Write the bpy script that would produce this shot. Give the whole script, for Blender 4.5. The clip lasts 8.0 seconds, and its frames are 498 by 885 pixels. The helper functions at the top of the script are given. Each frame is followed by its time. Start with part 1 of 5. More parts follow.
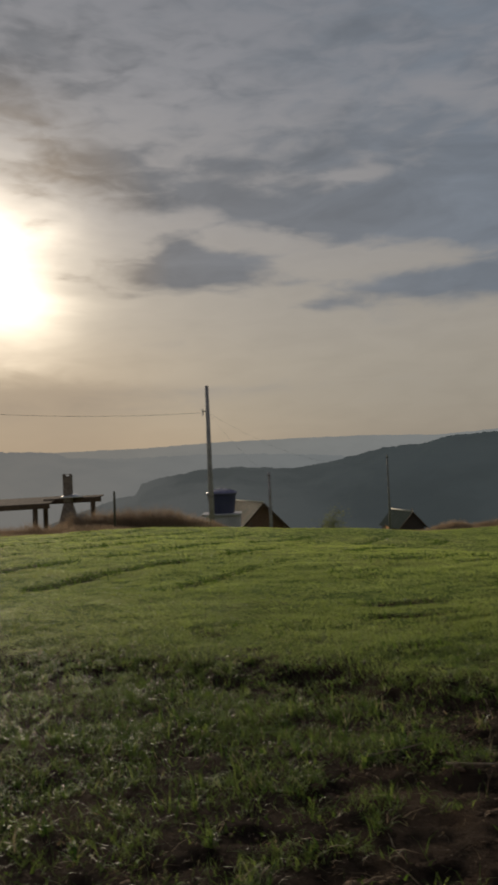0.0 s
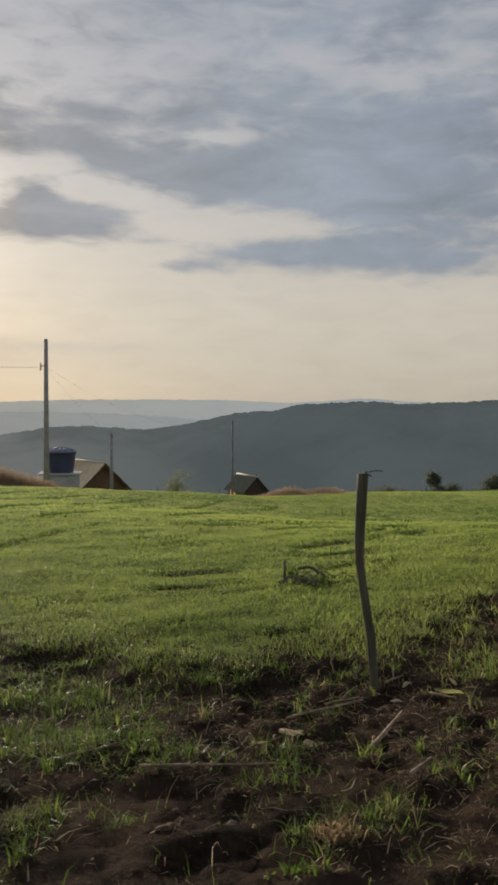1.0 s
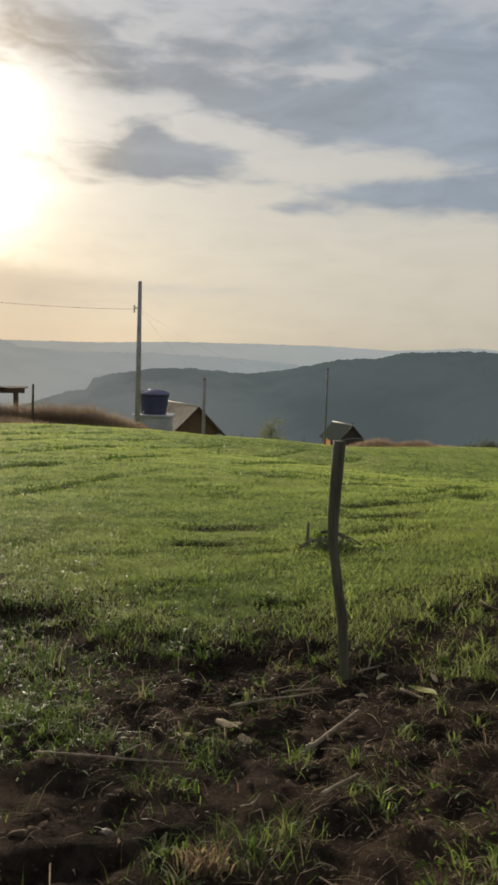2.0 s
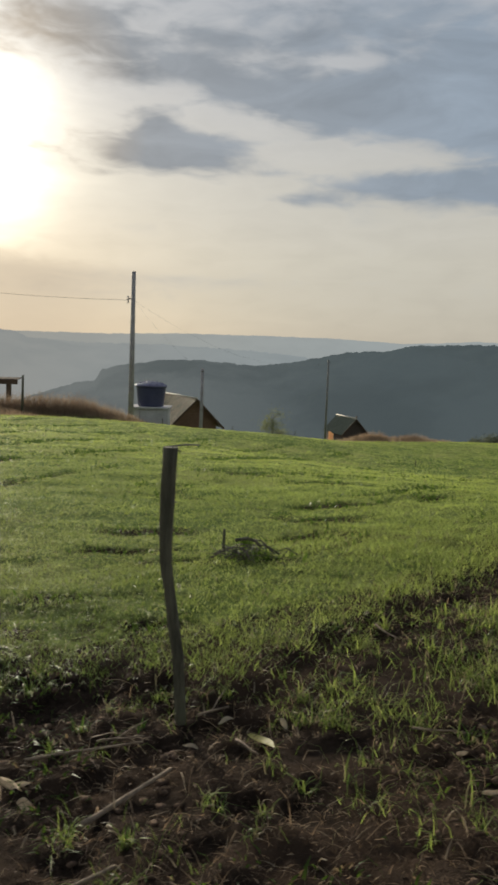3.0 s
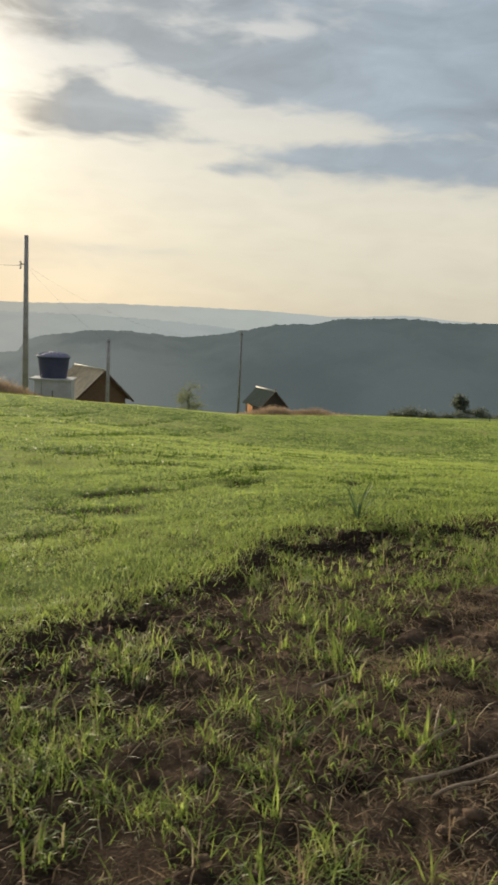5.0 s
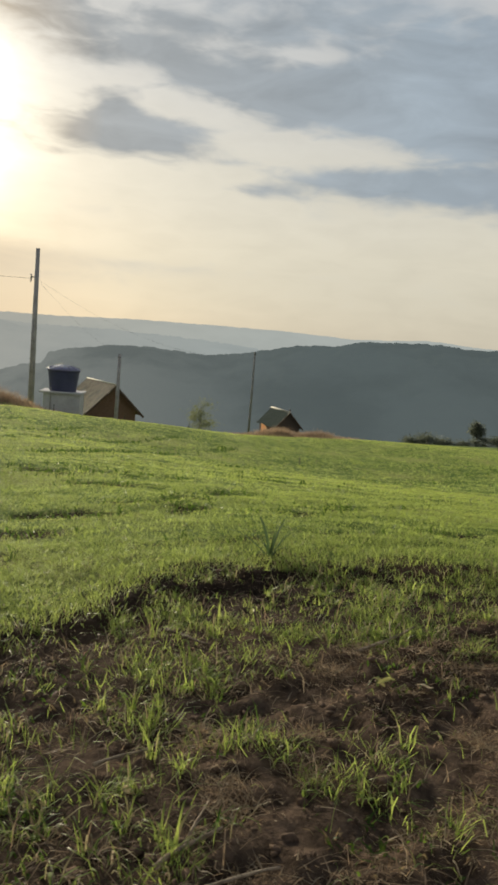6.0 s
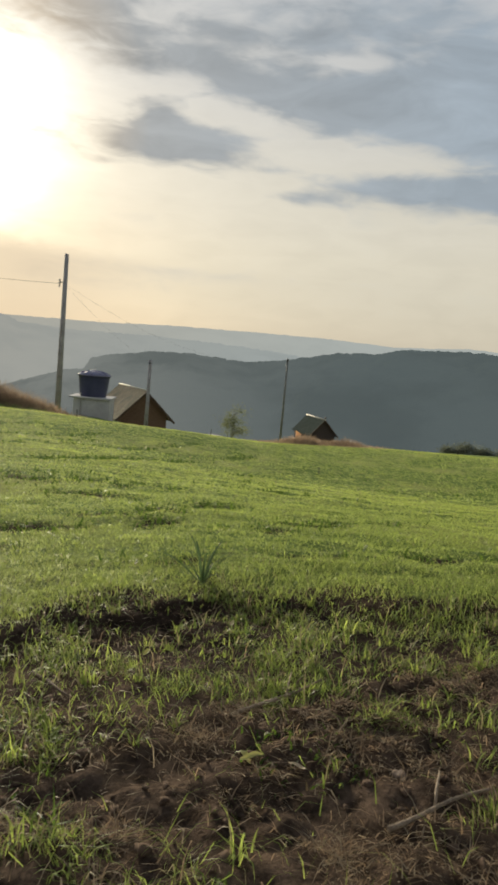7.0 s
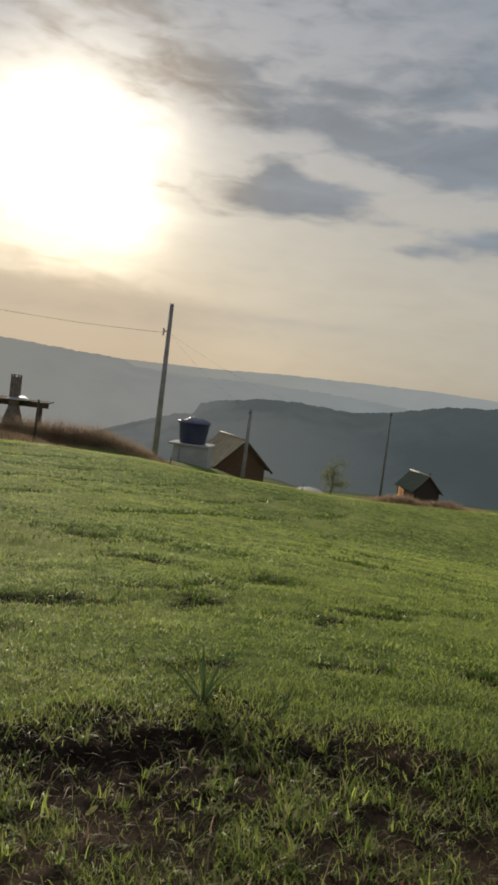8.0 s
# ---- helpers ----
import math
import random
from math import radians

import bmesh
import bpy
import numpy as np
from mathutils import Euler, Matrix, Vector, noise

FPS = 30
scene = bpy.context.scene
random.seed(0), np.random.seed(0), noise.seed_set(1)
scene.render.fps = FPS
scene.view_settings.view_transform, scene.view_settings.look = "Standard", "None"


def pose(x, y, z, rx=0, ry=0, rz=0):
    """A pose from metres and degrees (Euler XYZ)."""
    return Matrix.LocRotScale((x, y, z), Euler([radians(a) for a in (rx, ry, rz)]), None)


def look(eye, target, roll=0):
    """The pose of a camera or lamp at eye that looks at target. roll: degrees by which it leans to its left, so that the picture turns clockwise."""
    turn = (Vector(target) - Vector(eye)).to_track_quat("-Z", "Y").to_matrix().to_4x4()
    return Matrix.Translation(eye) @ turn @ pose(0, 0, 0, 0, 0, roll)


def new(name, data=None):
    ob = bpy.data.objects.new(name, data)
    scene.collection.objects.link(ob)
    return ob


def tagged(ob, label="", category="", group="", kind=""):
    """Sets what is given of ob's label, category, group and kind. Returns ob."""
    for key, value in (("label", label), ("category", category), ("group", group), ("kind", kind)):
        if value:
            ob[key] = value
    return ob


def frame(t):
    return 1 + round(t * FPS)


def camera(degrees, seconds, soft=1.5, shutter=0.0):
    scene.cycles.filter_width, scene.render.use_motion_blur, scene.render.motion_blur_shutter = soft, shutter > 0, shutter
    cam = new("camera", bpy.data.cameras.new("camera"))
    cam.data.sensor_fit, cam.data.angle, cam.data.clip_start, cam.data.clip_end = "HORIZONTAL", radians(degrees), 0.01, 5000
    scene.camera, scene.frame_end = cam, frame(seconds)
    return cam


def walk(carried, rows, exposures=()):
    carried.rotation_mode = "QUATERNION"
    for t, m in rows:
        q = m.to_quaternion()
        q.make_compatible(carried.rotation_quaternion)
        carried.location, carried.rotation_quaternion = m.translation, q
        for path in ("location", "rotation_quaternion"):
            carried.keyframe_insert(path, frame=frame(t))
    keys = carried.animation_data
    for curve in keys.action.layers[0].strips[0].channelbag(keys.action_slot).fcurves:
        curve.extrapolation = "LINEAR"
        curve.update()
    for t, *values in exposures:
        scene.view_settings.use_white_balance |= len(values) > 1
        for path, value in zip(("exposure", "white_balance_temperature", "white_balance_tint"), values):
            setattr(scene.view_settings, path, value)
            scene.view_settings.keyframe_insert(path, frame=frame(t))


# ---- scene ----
cam = camera(36.1, 8.0, soft=3.1, shutter=0.15)
PATH = [
    (0, (0.136, 0.428, 1.283), (0.103, 2.428, 1.331), -2.4),
    (0.5, (0.522, 0.725, 1.211), (0.747, 2.712, 1.177), -0.9),
    (1, (0.891, 0.93, 1.26), (1.238, 2.899, 1.203), 0.2),
    (1.5, (1.304, 1.14, 1.287), (1.586, 3.115, 1.14), 1.1),
    (1.7, (1.46, 1.184, 1.322), (1.639, 3.167, 1.134), 1.5),
    (2.8, (2.406, 1.779, 1.349), (2.437, 3.767, 1.133), 2.2),
    (3, (2.596, 1.871, 1.37), (2.663, 3.858, 1.146), 2.3),
    (3.5, (3.024, 2.09, 1.35), (3.194, 4.068, 1.112), 2.7),
    (4, (3.433, 2.359, 1.388), (3.722, 4.323, 1.138), 2.9),
    (4.5, (3.917, 2.616, 1.427), (4.163, 4.579, 1.134), 2.4),
    (5, (4.336, 2.87, 1.401), (4.589, 4.833, 1.113), 2.9),
    (5.2, (4.535, 2.967, 1.431), (4.825, 4.926, 1.153), 2.8),
    (6.3, (5.487, 3.354, 1.485), (5.67, 5.332, 1.248), 5.3),
    (6.5, (5.644, 3.483, 1.504), (5.842, 5.459, 1.268), 5.7),
    (7, (6.06, 3.811, 1.492), (6.159, 5.795, 1.26), 5.2),
    (7.5, (6.382, 4.164, 1.573), (6.327, 6.156, 1.406), 6.3),
    (8, (6.567, 4.651, 1.717), (6.381, 6.638, 1.582), 7.1),
]
# seconds, stops, kelvin, tint
EXPOSURES = [(0.0, -0.95, 6500, 12), (0.5, -0.36, 6500, 11), (1.0, -0.12, 6450, 11), (1.5, 0.0, 6450, 10), (3.0, -0.13, 6200, 8), (3.5, -0.06, 6320, 7), (4.0, -0.15, 6450, 6), (4.5, 0.13, 6500, 6), (5.0, 0.25, 6500, 6), (6.5, 0.09, 6500, 6), (7.0, 0.12, 6500, 6.5), (7.5, 0.0, 6450, 7), (8.0, -0.4, 6350, 9)]
walk(cam, [(t, look(eye, target, roll)) for t, eye, target, roll in PATH], EXPOSURES)

# ---- light: a low sun behind thin cloud, ahead of the camera ----
SUN_AZ, SUN_EL = -20.5, 14.4
sun_dir = Vector((math.sin(radians(SUN_AZ)) * math.cos(radians(SUN_EL)), math.cos(radians(SUN_AZ)) * math.cos(radians(SUN_EL)), math.sin(radians(SUN_EL))))
sun_data = bpy.data.lights.new("sun", "SUN")
sun_data.energy, sun_data.angle, sun_data.color = 5.0, radians(8.0), (1.0, 0.86, 0.66)
sun = new("sun", sun_data)
sun.matrix_world = look(sun_dir * 100, (0, 0, 0))


class Nodes:
    """Short hand for node trees."""

    def __init__(self, tree):
        self.tree = tree
        tree.nodes.clear()

    def node(self, kind, operation=""):
        n = self.tree.nodes.new(kind)
        if operation:
            n.operation = operation
        return n

    def put(self, value, socket):
        if isinstance(value, bpy.types.NodeSocket):
            self.tree.links.new(value, socket)
        else:
            socket.default_value = value

    def math(self, op, a, b=0.0, c=0.0, clamp=False):
        n = self.node("ShaderNodeMath", op)
        n.use_clamp = clamp
        for value, socket in zip((a, b, c), n.inputs):
            self.put(value, socket)
        return n.outputs[0]

    def mix(self, fac, a, b, blend="MIX"):
        n = self.node("ShaderNodeMix")
        n.data_type, n.blend_type = "RGBA", blend
        self.put(fac, n.inputs["Factor"])
        for value, socket in ((a, n.inputs[6]), (b, n.inputs[7])):
            self.put((*value, 1) if isinstance(value, tuple) and len(value) == 3 else value, socket)
        return n.outputs[2]

    def noise(self, vector, scale, detail=4.0, rough=0.55, distortion=0.0):
        n = self.node("ShaderNodeTexNoise")
        if vector is not None:
            self.put(vector, n.inputs["Vector"])
        n.inputs["Scale"].default_value, n.inputs["Detail"].default_value = scale, detail
        n.inputs["Roughness"].default_value, n.inputs["Distortion"].default_value = rough, distortion
        return n.outputs["Fac"]

    def ramp(self, fac, stops):
        n = self.node("ShaderNodeValToRGB")
        while len(n.color_ramp.elements) < len(stops):
            n.color_ramp.elements.new(0.5)
        for e, (at, colour) in zip(n.color_ramp.elements, stops):
            e.position, e.color = at, (*colour, 1) if len(colour) == 3 else colour
        self.put(fac, n.inputs["Fac"])
        return n.outputs["Color"]

    def smooth(self, value, low, high):
        n = self.node("ShaderNodeMapRange")
        n.interpolation_type = "SMOOTHSTEP"
        self.put(value, n.inputs["Value"])
        n.inputs["From Min"].default_value, n.inputs["From Max"].default_value = low, high
        return n.outputs["Result"]


# The sky: clear-sky gradient under a broken deck of stratus, with the sun's aureole.
world = bpy.data.worlds.new("sky")
scene.world = world
world.use_nodes = True
N = Nodes(world.node_tree)
coord = N.node("ShaderNodeTexCoord").outputs["Generated"]
unit = N.node("ShaderNodeVectorMath", operation="NORMALIZE")
N.put(coord, unit.inputs[0])
axes = N.node("ShaderNodeSeparateXYZ")
N.put(unit.outputs[0], axes.inputs[0])
az = N.math("MULTIPLY", N.math("ARCTAN2", axes.outputs[0], axes.outputs[1]), 57.2958)
el = N.math("MULTIPLY", N.math("ARCSINE", axes.outputs[2]), 57.2958)
dot = N.node("ShaderNodeVectorMath", operation="DOT_PRODUCT")
N.put(unit.outputs[0], dot.inputs[0])
dot.inputs[1].default_value = sun_dir
off = N.math("MULTIPLY", N.math("ARCCOSINE", N.math("MINIMUM", dot.outputs["Value"], 0.99999)), 57.2958)
flat = N.node("ShaderNodeCombineXYZ")
N.put(N.math("MULTIPLY", az, 0.045), flat.inputs[0])
N.put(N.math("MULTIPLY", el, 0.13), flat.inputs[1])
flat.inputs[2].default_value = 3.7
billow = N.noise(flat.outputs[0], 2.0, 4.5, 0.5, 0.3)
wisps = N.noise(flat.outputs[0], 6.5, 3.5, 0.52, 0.4)

# banks of cloud and the gaps between them: azimuth, elevation, half width, half height, weight, slope
SMALL_CLOUD = [(-5.0, 13.8, 5.0, 0.85, 1.3, 0.0), (-5.2, 14.9, 3.2, 1.05, 0.95, -0.05), (-5.4, 16.0, 1.5, 0.9, 0.75, 0.0), (-0.9, 14.9, 2.8, 0.9, 0.5, -0.1)]
LONG_BANK = [(-0.2, 18.5, 3.6, 1.1, 0.85, -0.22), (4.5, 17.7, 4.4, 1.7, 0.8, -0.05), (10.0, 17.4, 5.0, 2.0, 0.75, -0.05), (16.0, 16.8, 6.0, 2.9, 0.7, -0.12), (24.0, 15.6, 8.0, 4.2, 0.75, -0.15)]
STREAKS = [(5.4, 11.3, 2.8, 0.55, 0.55, 0.0), (12.0, 12.2, 5.0, 0.95, 0.75, 0.0), (19.5, 11.9, 7.0, 1.25, 0.75, -0.05), (3.0, 12.9, 2.2, 0.35, 0.35, 0.0), (-9.2, 12.4, 1.6, 0.25, 0.3, 0.0)]
HIGH_BANKS = [(10.5, 22.8, 5.4, 1.8, 0.75, 0.12), (18.0, 20.8, 6.5, 2.2, 0.7, 0.0), (26.0, 20.5, 7.0, 3.0, 0.55, 0.0), (-1.0, 21.3, 2.4, 0.8, 0.5, 0.0), (4.2, 21.5, 3.0, 0.9, 0.5, 0.05), (-7.6, 19.4, 2.6, 1.1, 0.55, -0.1),
              (-3.6, 19.8, 2.2, 0.9, 0.45, 0.0), (-12.5, 21.2, 4.0, 2.2, 0.4, 0.0), (-21.0, 25.8, 9.0, 3.4, 0.6, 0.0), (12.0, 28.5, 13.0, 3.0, 0.5, 0.0), (24.0, 26.0, 9.0, 2.6, 0.4, 0.0), (-9.5, 21.6, 5.0, 1.2, 0.35, 0.0), (-2.0, 22.6, 9.0, 4.2, 0.32, 0.0)]
HAZE_BANKS = [(-19.0, 4.6, 17.0, 1.4, 0.4, 0.0), (-4.0, 5.4, 9.0, 0.5, 0.16, 0.0)]
GAPS = [(7.5, 14.4, 6.5, 0.65, -0.5, -0.03), (7.6, 20.1, 2.2, 0.45, -0.6, 0.0), (2.0, 24.8, 4.0, 1.0, -0.15, 0.0), (14.2, 24.9, 1.6, 0.7, -0.3, 0.0), (20.5, 23.5, 4.0, 0.8, -0.25, 0.0), (1.8, 16.0, 1.5, 0.5, -0.35, 0.0)]
deck = N.math("MULTIPLY", billow, 0.0)
for a, e, w, h, weight, slope in SMALL_CLOUD + LONG_BANK + STREAKS + HIGH_BANKS + HAZE_BANKS + GAPS:
    aside = N.math("SUBTRACT", az, a)
    u = N.math("DIVIDE", aside, w)
    v = N.math("DIVIDE", N.math("SUBTRACT", N.math("SUBTRACT", el, e), N.math("MULTIPLY", aside, slope)), h)
    r2 = N.math("ADD", N.math("MULTIPLY", u, u), N.math("MULTIPLY", v, v))
    deck = N.math("ADD", deck, N.math("MULTIPLY", N.math("EXPONENT", N.math("MULTIPLY", r2, -0.9)), weight))
rough = N.math("ADD", N.math("MULTIPLY", N.math("SUBTRACT", billow, 0.5), 1.1), N.math("MULTIPLY", N.math("SUBTRACT", wisps, 0.5), 1.5))
# beyond the named banks an added, unseen deck overhead and behind deepens the shadows
overhead = N.math("MULTIPLY", N.smooth(el, 22.0, 45.0), 0.6)
high_up = N.math("ADD", 0.4, N.math("MULTIPLY", N.smooth(el, 6.0, 15.0), 0.6))
cover = N.smooth(N.math("ADD", N.math("ADD", deck, N.math("MULTIPLY", rough, high_up)), overhead), 0.06, 0.92)

sky = N.node("ShaderNodeTexSky")
sky.sky_type, sky.sun_disc = "NISHITA", False
sky.sun_elevation, sky.sun_rotation, sky.altitude, sky.dust_density = radians(SUN_EL), radians(SUN_AZ), 700, 3.0
# the unseen sky above 45 degrees is darkened to deepen the ground's shadows
veil = N.ramp(N.math("DIVIDE", el, 60.0, clamp=True), [
    (0.0, (0.54, 0.49, 0.41)), (0.05, (0.60, 0.54, 0.445)), (0.12, (0.67, 0.605, 0.495)), (0.20, (0.67, 0.62, 0.535)),
    (0.30, (0.585, 0.57, 0.555)), (0.45, (0.50, 0.515, 0.55)), (0.75, (0.30, 0.33, 0.38)), (1.0, (0.22, 0.24, 0.29))])
clear = N.mix(1.0, sky.outputs[0], (0.06, 0.06, 0.06), "MULTIPLY")
thin = N.mix(0.85, clear, veil)
dark = N.ramp(N.math("DIVIDE", off, 60.0, clamp=True), [(0.0, (0.72, 0.55, 0.38)), (0.15, (0.54, 0.45, 0.355)), (0.23, (0.325, 0.335, 0.35)), (0.6, (0.305, 0.355, 0.415)), (1.0, (0.17, 0.20, 0.25))])
mottle = N.noise(flat.outputs[0], 3.4, 4.0, 0.55, 0.5)
shade = N.node("ShaderNodeVectorMath", operation="SCALE")
N.put(dark, shade.inputs[0])
N.put(N.math("ADD", 0.62, N.math("MULTIPLY", mottle, 0.78)), shade.inputs["Scale"])
sheen = N.node("ShaderNodeVectorMath", operation="SCALE")
N.put(thin, sheen.inputs[0])
N.put(N.math("ADD", 0.93, N.math("MULTIPLY", wisps, 0.16)), sheen.inputs["Scale"])
body = N.mix(N.math("MULTIPLY", cover, 0.92), sheen.outputs[0], shade.outputs[0])
# a tan bank of haze with a level top hangs under the sun
shelf = N.math("ADD", el, N.math("MULTIPLY", N.math("SUBTRACT", wisps, 0.5), 1.2))
bank = N.math("MULTIPLY", N.smooth(N.math("SUBTRACT", 6.6, shelf), 0.0, 1.0), N.smooth(N.math("MULTIPLY", az, -1.0), 3.0, 15.0))
body = N.mix(N.math("MULTIPLY", bank, 0.6), body, (0.59, 0.485, 0.365))
# warm light scattered low down under the sun
warmth = N.math("MULTIPLY", N.math("EXPONENT", N.math("MULTIPLY", N.math("POWER", N.math("DIVIDE", off, 13.0), 2.0), -1.0)), N.math("SUBTRACT", 1.0, N.smooth(el, 6.5, 11.0)))
body = N.mix(N.math("MULTIPLY", warmth, 0.45), body, (0.80, 0.60, 0.40))
swirl = N.math("ADD", off, N.math("MULTIPLY", N.math("SUBTRACT", billow, 0.5), 7.0))
core = N.math("MULTIPLY", N.math("EXPONENT", N.math("MULTIPLY", N.math("POWER", N.math("DIVIDE", swirl, 5.1), 2.0), -1.0)), 3.5)
halo = N.math("MULTIPLY", N.math("EXPONENT", N.math("DIVIDE", off, -7.0)), 0.33)
veiled = N.math("SUBTRACT", 1.0, N.math("MULTIPLY", cover, 0.85))
# the haze over the valley swallows the glare low down
low = N.math("ADD", el, N.math("MULTIPLY", N.math("SUBTRACT", wisps, 0.5), 3.0))
core = N.math("MULTIPLY", core, N.smooth(low, 6.0, 8.2))
halo = N.math("MULTIPLY", halo, N.math("ADD", 0.25, N.math("MULTIPLY", N.smooth(low, 1.0, 10.0), 0.75)))
glow = N.math("MULTIPLY", N.math("ADD", core, halo), veiled)
tint = N.node("ShaderNodeVectorMath", operation="SCALE")
tint.inputs[0].default_value = (1.0, 0.87, 0.66)
N.put(glow, tint.inputs["Scale"])
lit = N.node("ShaderNodeVectorMath", operation="ADD")
N.put(body, lit.inputs[0])
N.put(tint.outputs[0], lit.inputs[1])
back = N.node("ShaderNodeBackground")
N.put(lit.outputs[0], back.inputs["Color"])
back.inputs["Strength"].default_value = 1.0
N.put(back.outputs[0], N.node("ShaderNodeOutputWorld").inputs["Surface"])

# ---- materials ----
def material(name):
    m = bpy.data.materials.new(name)
    m.use_nodes = True
    return m, Nodes(m.node_tree)


def surface(name, low, high, scale=8.0, rough=0.8, bump=0.3, metal=0.0, stain=None, stretch=(1, 1, 1), fine=6.0, spec=0.3):
    """A matt surface: two tones mixed by a coarse and a fine noise, with relief and, if given, stains."""
    m, n = material(name)
    place = n.node("ShaderNodeMapping")
    n.put(n.node("ShaderNodeTexCoord").outputs["Object"], place.inputs["Vector"])
    place.inputs["Scale"].default_value = stretch
    coarse = n.noise(place.outputs[0], scale, 4.0, 0.6)
    small = n.noise(place.outputs[0], scale * fine, 5.0, 0.65)
    both = n.math("ADD", n.math("MULTIPLY", coarse, 0.6), n.math("MULTIPLY", small, 0.4))
    colour = n.mix(n.smooth(both, 0.32, 0.68), low, high)
    if stain:
        colour = n.mix(n.math("MULTIPLY", n.smooth(n.noise(place.outputs[0], scale * 0.35, 3.0), 0.52, 0.7), 0.7), colour, stain)
    shader = n.node("ShaderNodeBsdfPrincipled")
    n.put(colour, shader.inputs["Base Color"])
    shader.inputs["Roughness"].default_value, shader.inputs["Metallic"].default_value = rough, metal
    shader.inputs["Specular IOR Level"].default_value = spec
    relief = n.node("ShaderNodeBump")
    relief.inputs["Strength"].default_value, relief.inputs["Distance"].default_value = bump, 0.02
    n.put(both, relief.inputs["Height"])
    n.put(relief.outputs[0], shader.inputs["Normal"])
    n.put(shader.outputs[0], n.node("ShaderNodeOutputMaterial").inputs["Surface"])
    return m


def leafy(name, dry, low, high, through_low, through_high, gloss=0.05):
    """Thin leaves that let light through; the tint of each leaf is stored on the mesh: 0 to 1 green, above 1 dried."""
    m, n = material(name)
    tint = n.node("ShaderNodeAttribute")
    tint.attribute_name = "tint"
    value = tint.outputs["Fac"]
    wither = n.smooth(value, 1.0, 1.6)
    face = n.mix(wither, n.mix(value, low, high), dry)
    beyond = n.mix(wither, n.mix(value, through_low, through_high), dry)
    matt = n.node("ShaderNodeBsdfPrincipled")
    n.put(face, matt.inputs["Base Color"])
    matt.inputs["Roughness"].default_value, matt.inputs["Specular IOR Level"].default_value = 0.42, gloss
    glow = n.node("ShaderNodeBsdfTranslucent")
    n.put(beyond, glow.inputs["Color"])
    both = n.node("ShaderNodeMixShader")
    both.inputs[0].default_value = 0.5
    n.put(matt.outputs[0], both.inputs[1])
    n.put(glow.outputs[0], both.inputs[2])
    n.put(both.outputs[0], n.node("ShaderNodeOutputMaterial").inputs["Surface"])
    return m


def ground_material():
    """Dark crumbly soil, with a mat of short turf where the mesh says that it grows."""
    m, n = material("soil_and_turf")
    place = n.node("ShaderNodeTexCoord").outputs["Object"]
    grow = n.node("ShaderNodeAttribute")
    grow.attribute_name = "turf"
    far = n.node("ShaderNodeAttribute")
    far.attribute_name = "wood"
    clods = n.noise(place, 9.0, 6.0, 0.68)
    grains = n.noise(place, 60.0, 4.0, 0.7)
    damp = n.noise(place, 1.3, 3.0, 0.6)
    earth = n.mix(n.smooth(clods, 0.3, 0.7), (0.013, 0.0095, 0.007), (0.056, 0.040, 0.029))
    earth = n.mix(n.smooth(damp, 0.45, 0.7), earth, (0.060, 0.041, 0.028))
    earth = n.mix(n.smooth(grains, 0.6, 0.8), earth, (0.19, 0.142, 0.098))
    # the far end of the strip was turned lately, and has dried paler and redder
    side = n.node("ShaderNodeSeparateXYZ")
    n.put(place, side.inputs[0])
    dried = n.math("MULTIPLY", n.smooth(n.math("ADD", n.math("ADD", side.outputs[0], n.math("MULTIPLY", damp, 3.0)), n.math("MULTIPLY", clods, 1.0)), 5.4, 8.2), 0.8)
    # beyond y 7.9 the dark colour is kept in place of the shade there
    dried = n.math("MULTIPLY", dried, n.smooth(n.math("MULTIPLY", side.outputs[1], -1.0), -7.9, -6.9))
    earth = n.mix(dried, earth, n.mix(n.smooth(clods, 0.3, 0.7), (0.024, 0.017, 0.012), (0.16, 0.113, 0.081)))
    turf = n.mix(n.smooth(n.noise(place, 3.0, 5.0, 0.65), 0.35, 0.65), (0.090, 0.145, 0.034), (0.197, 0.256, 0.068))
    turf = n.mix(n.smooth(n.noise(place, 0.35, 4.0, 0.6), 0.45, 0.72), turf, (0.255, 0.286, 0.095))
    edge = n.math("ADD", grow.outputs["Fac"], n.math("MULTIPLY", n.math("SUBTRACT", clods, 0.5), 0.4))
    colour = n.mix(n.smooth(edge, 0.78, 1.0), earth, turf)
    wild = n.mix(n.smooth(n.noise(place, 0.05, 5.0, 0.6), 0.4, 0.6), (0.030, 0.045, 0.024), (0.06, 0.075, 0.035))
    colour = n.mix(far.outputs["Fac"], colour, wild)
    shader = n.node("ShaderNodeBsdfPrincipled")
    n.put(colour, shader.inputs["Base Color"])
    shader.inputs["Roughness"].default_value, shader.inputs["Specular IOR Level"].default_value = 1.0, 0.03
    relief = n.node("ShaderNodeBump")
    relief.inputs["Strength"].default_value, relief.inputs["Distance"].default_value = 1.0, 0.045
    n.put(n.math("ADD", clods, n.math("MULTIPLY", grains, 0.5)), relief.inputs["Height"])
    n.put(relief.outputs[0], shader.inputs["Normal"])
    n.put(shader.outputs[0], n.node("ShaderNodeOutputMaterial").inputs["Surface"])
    return m


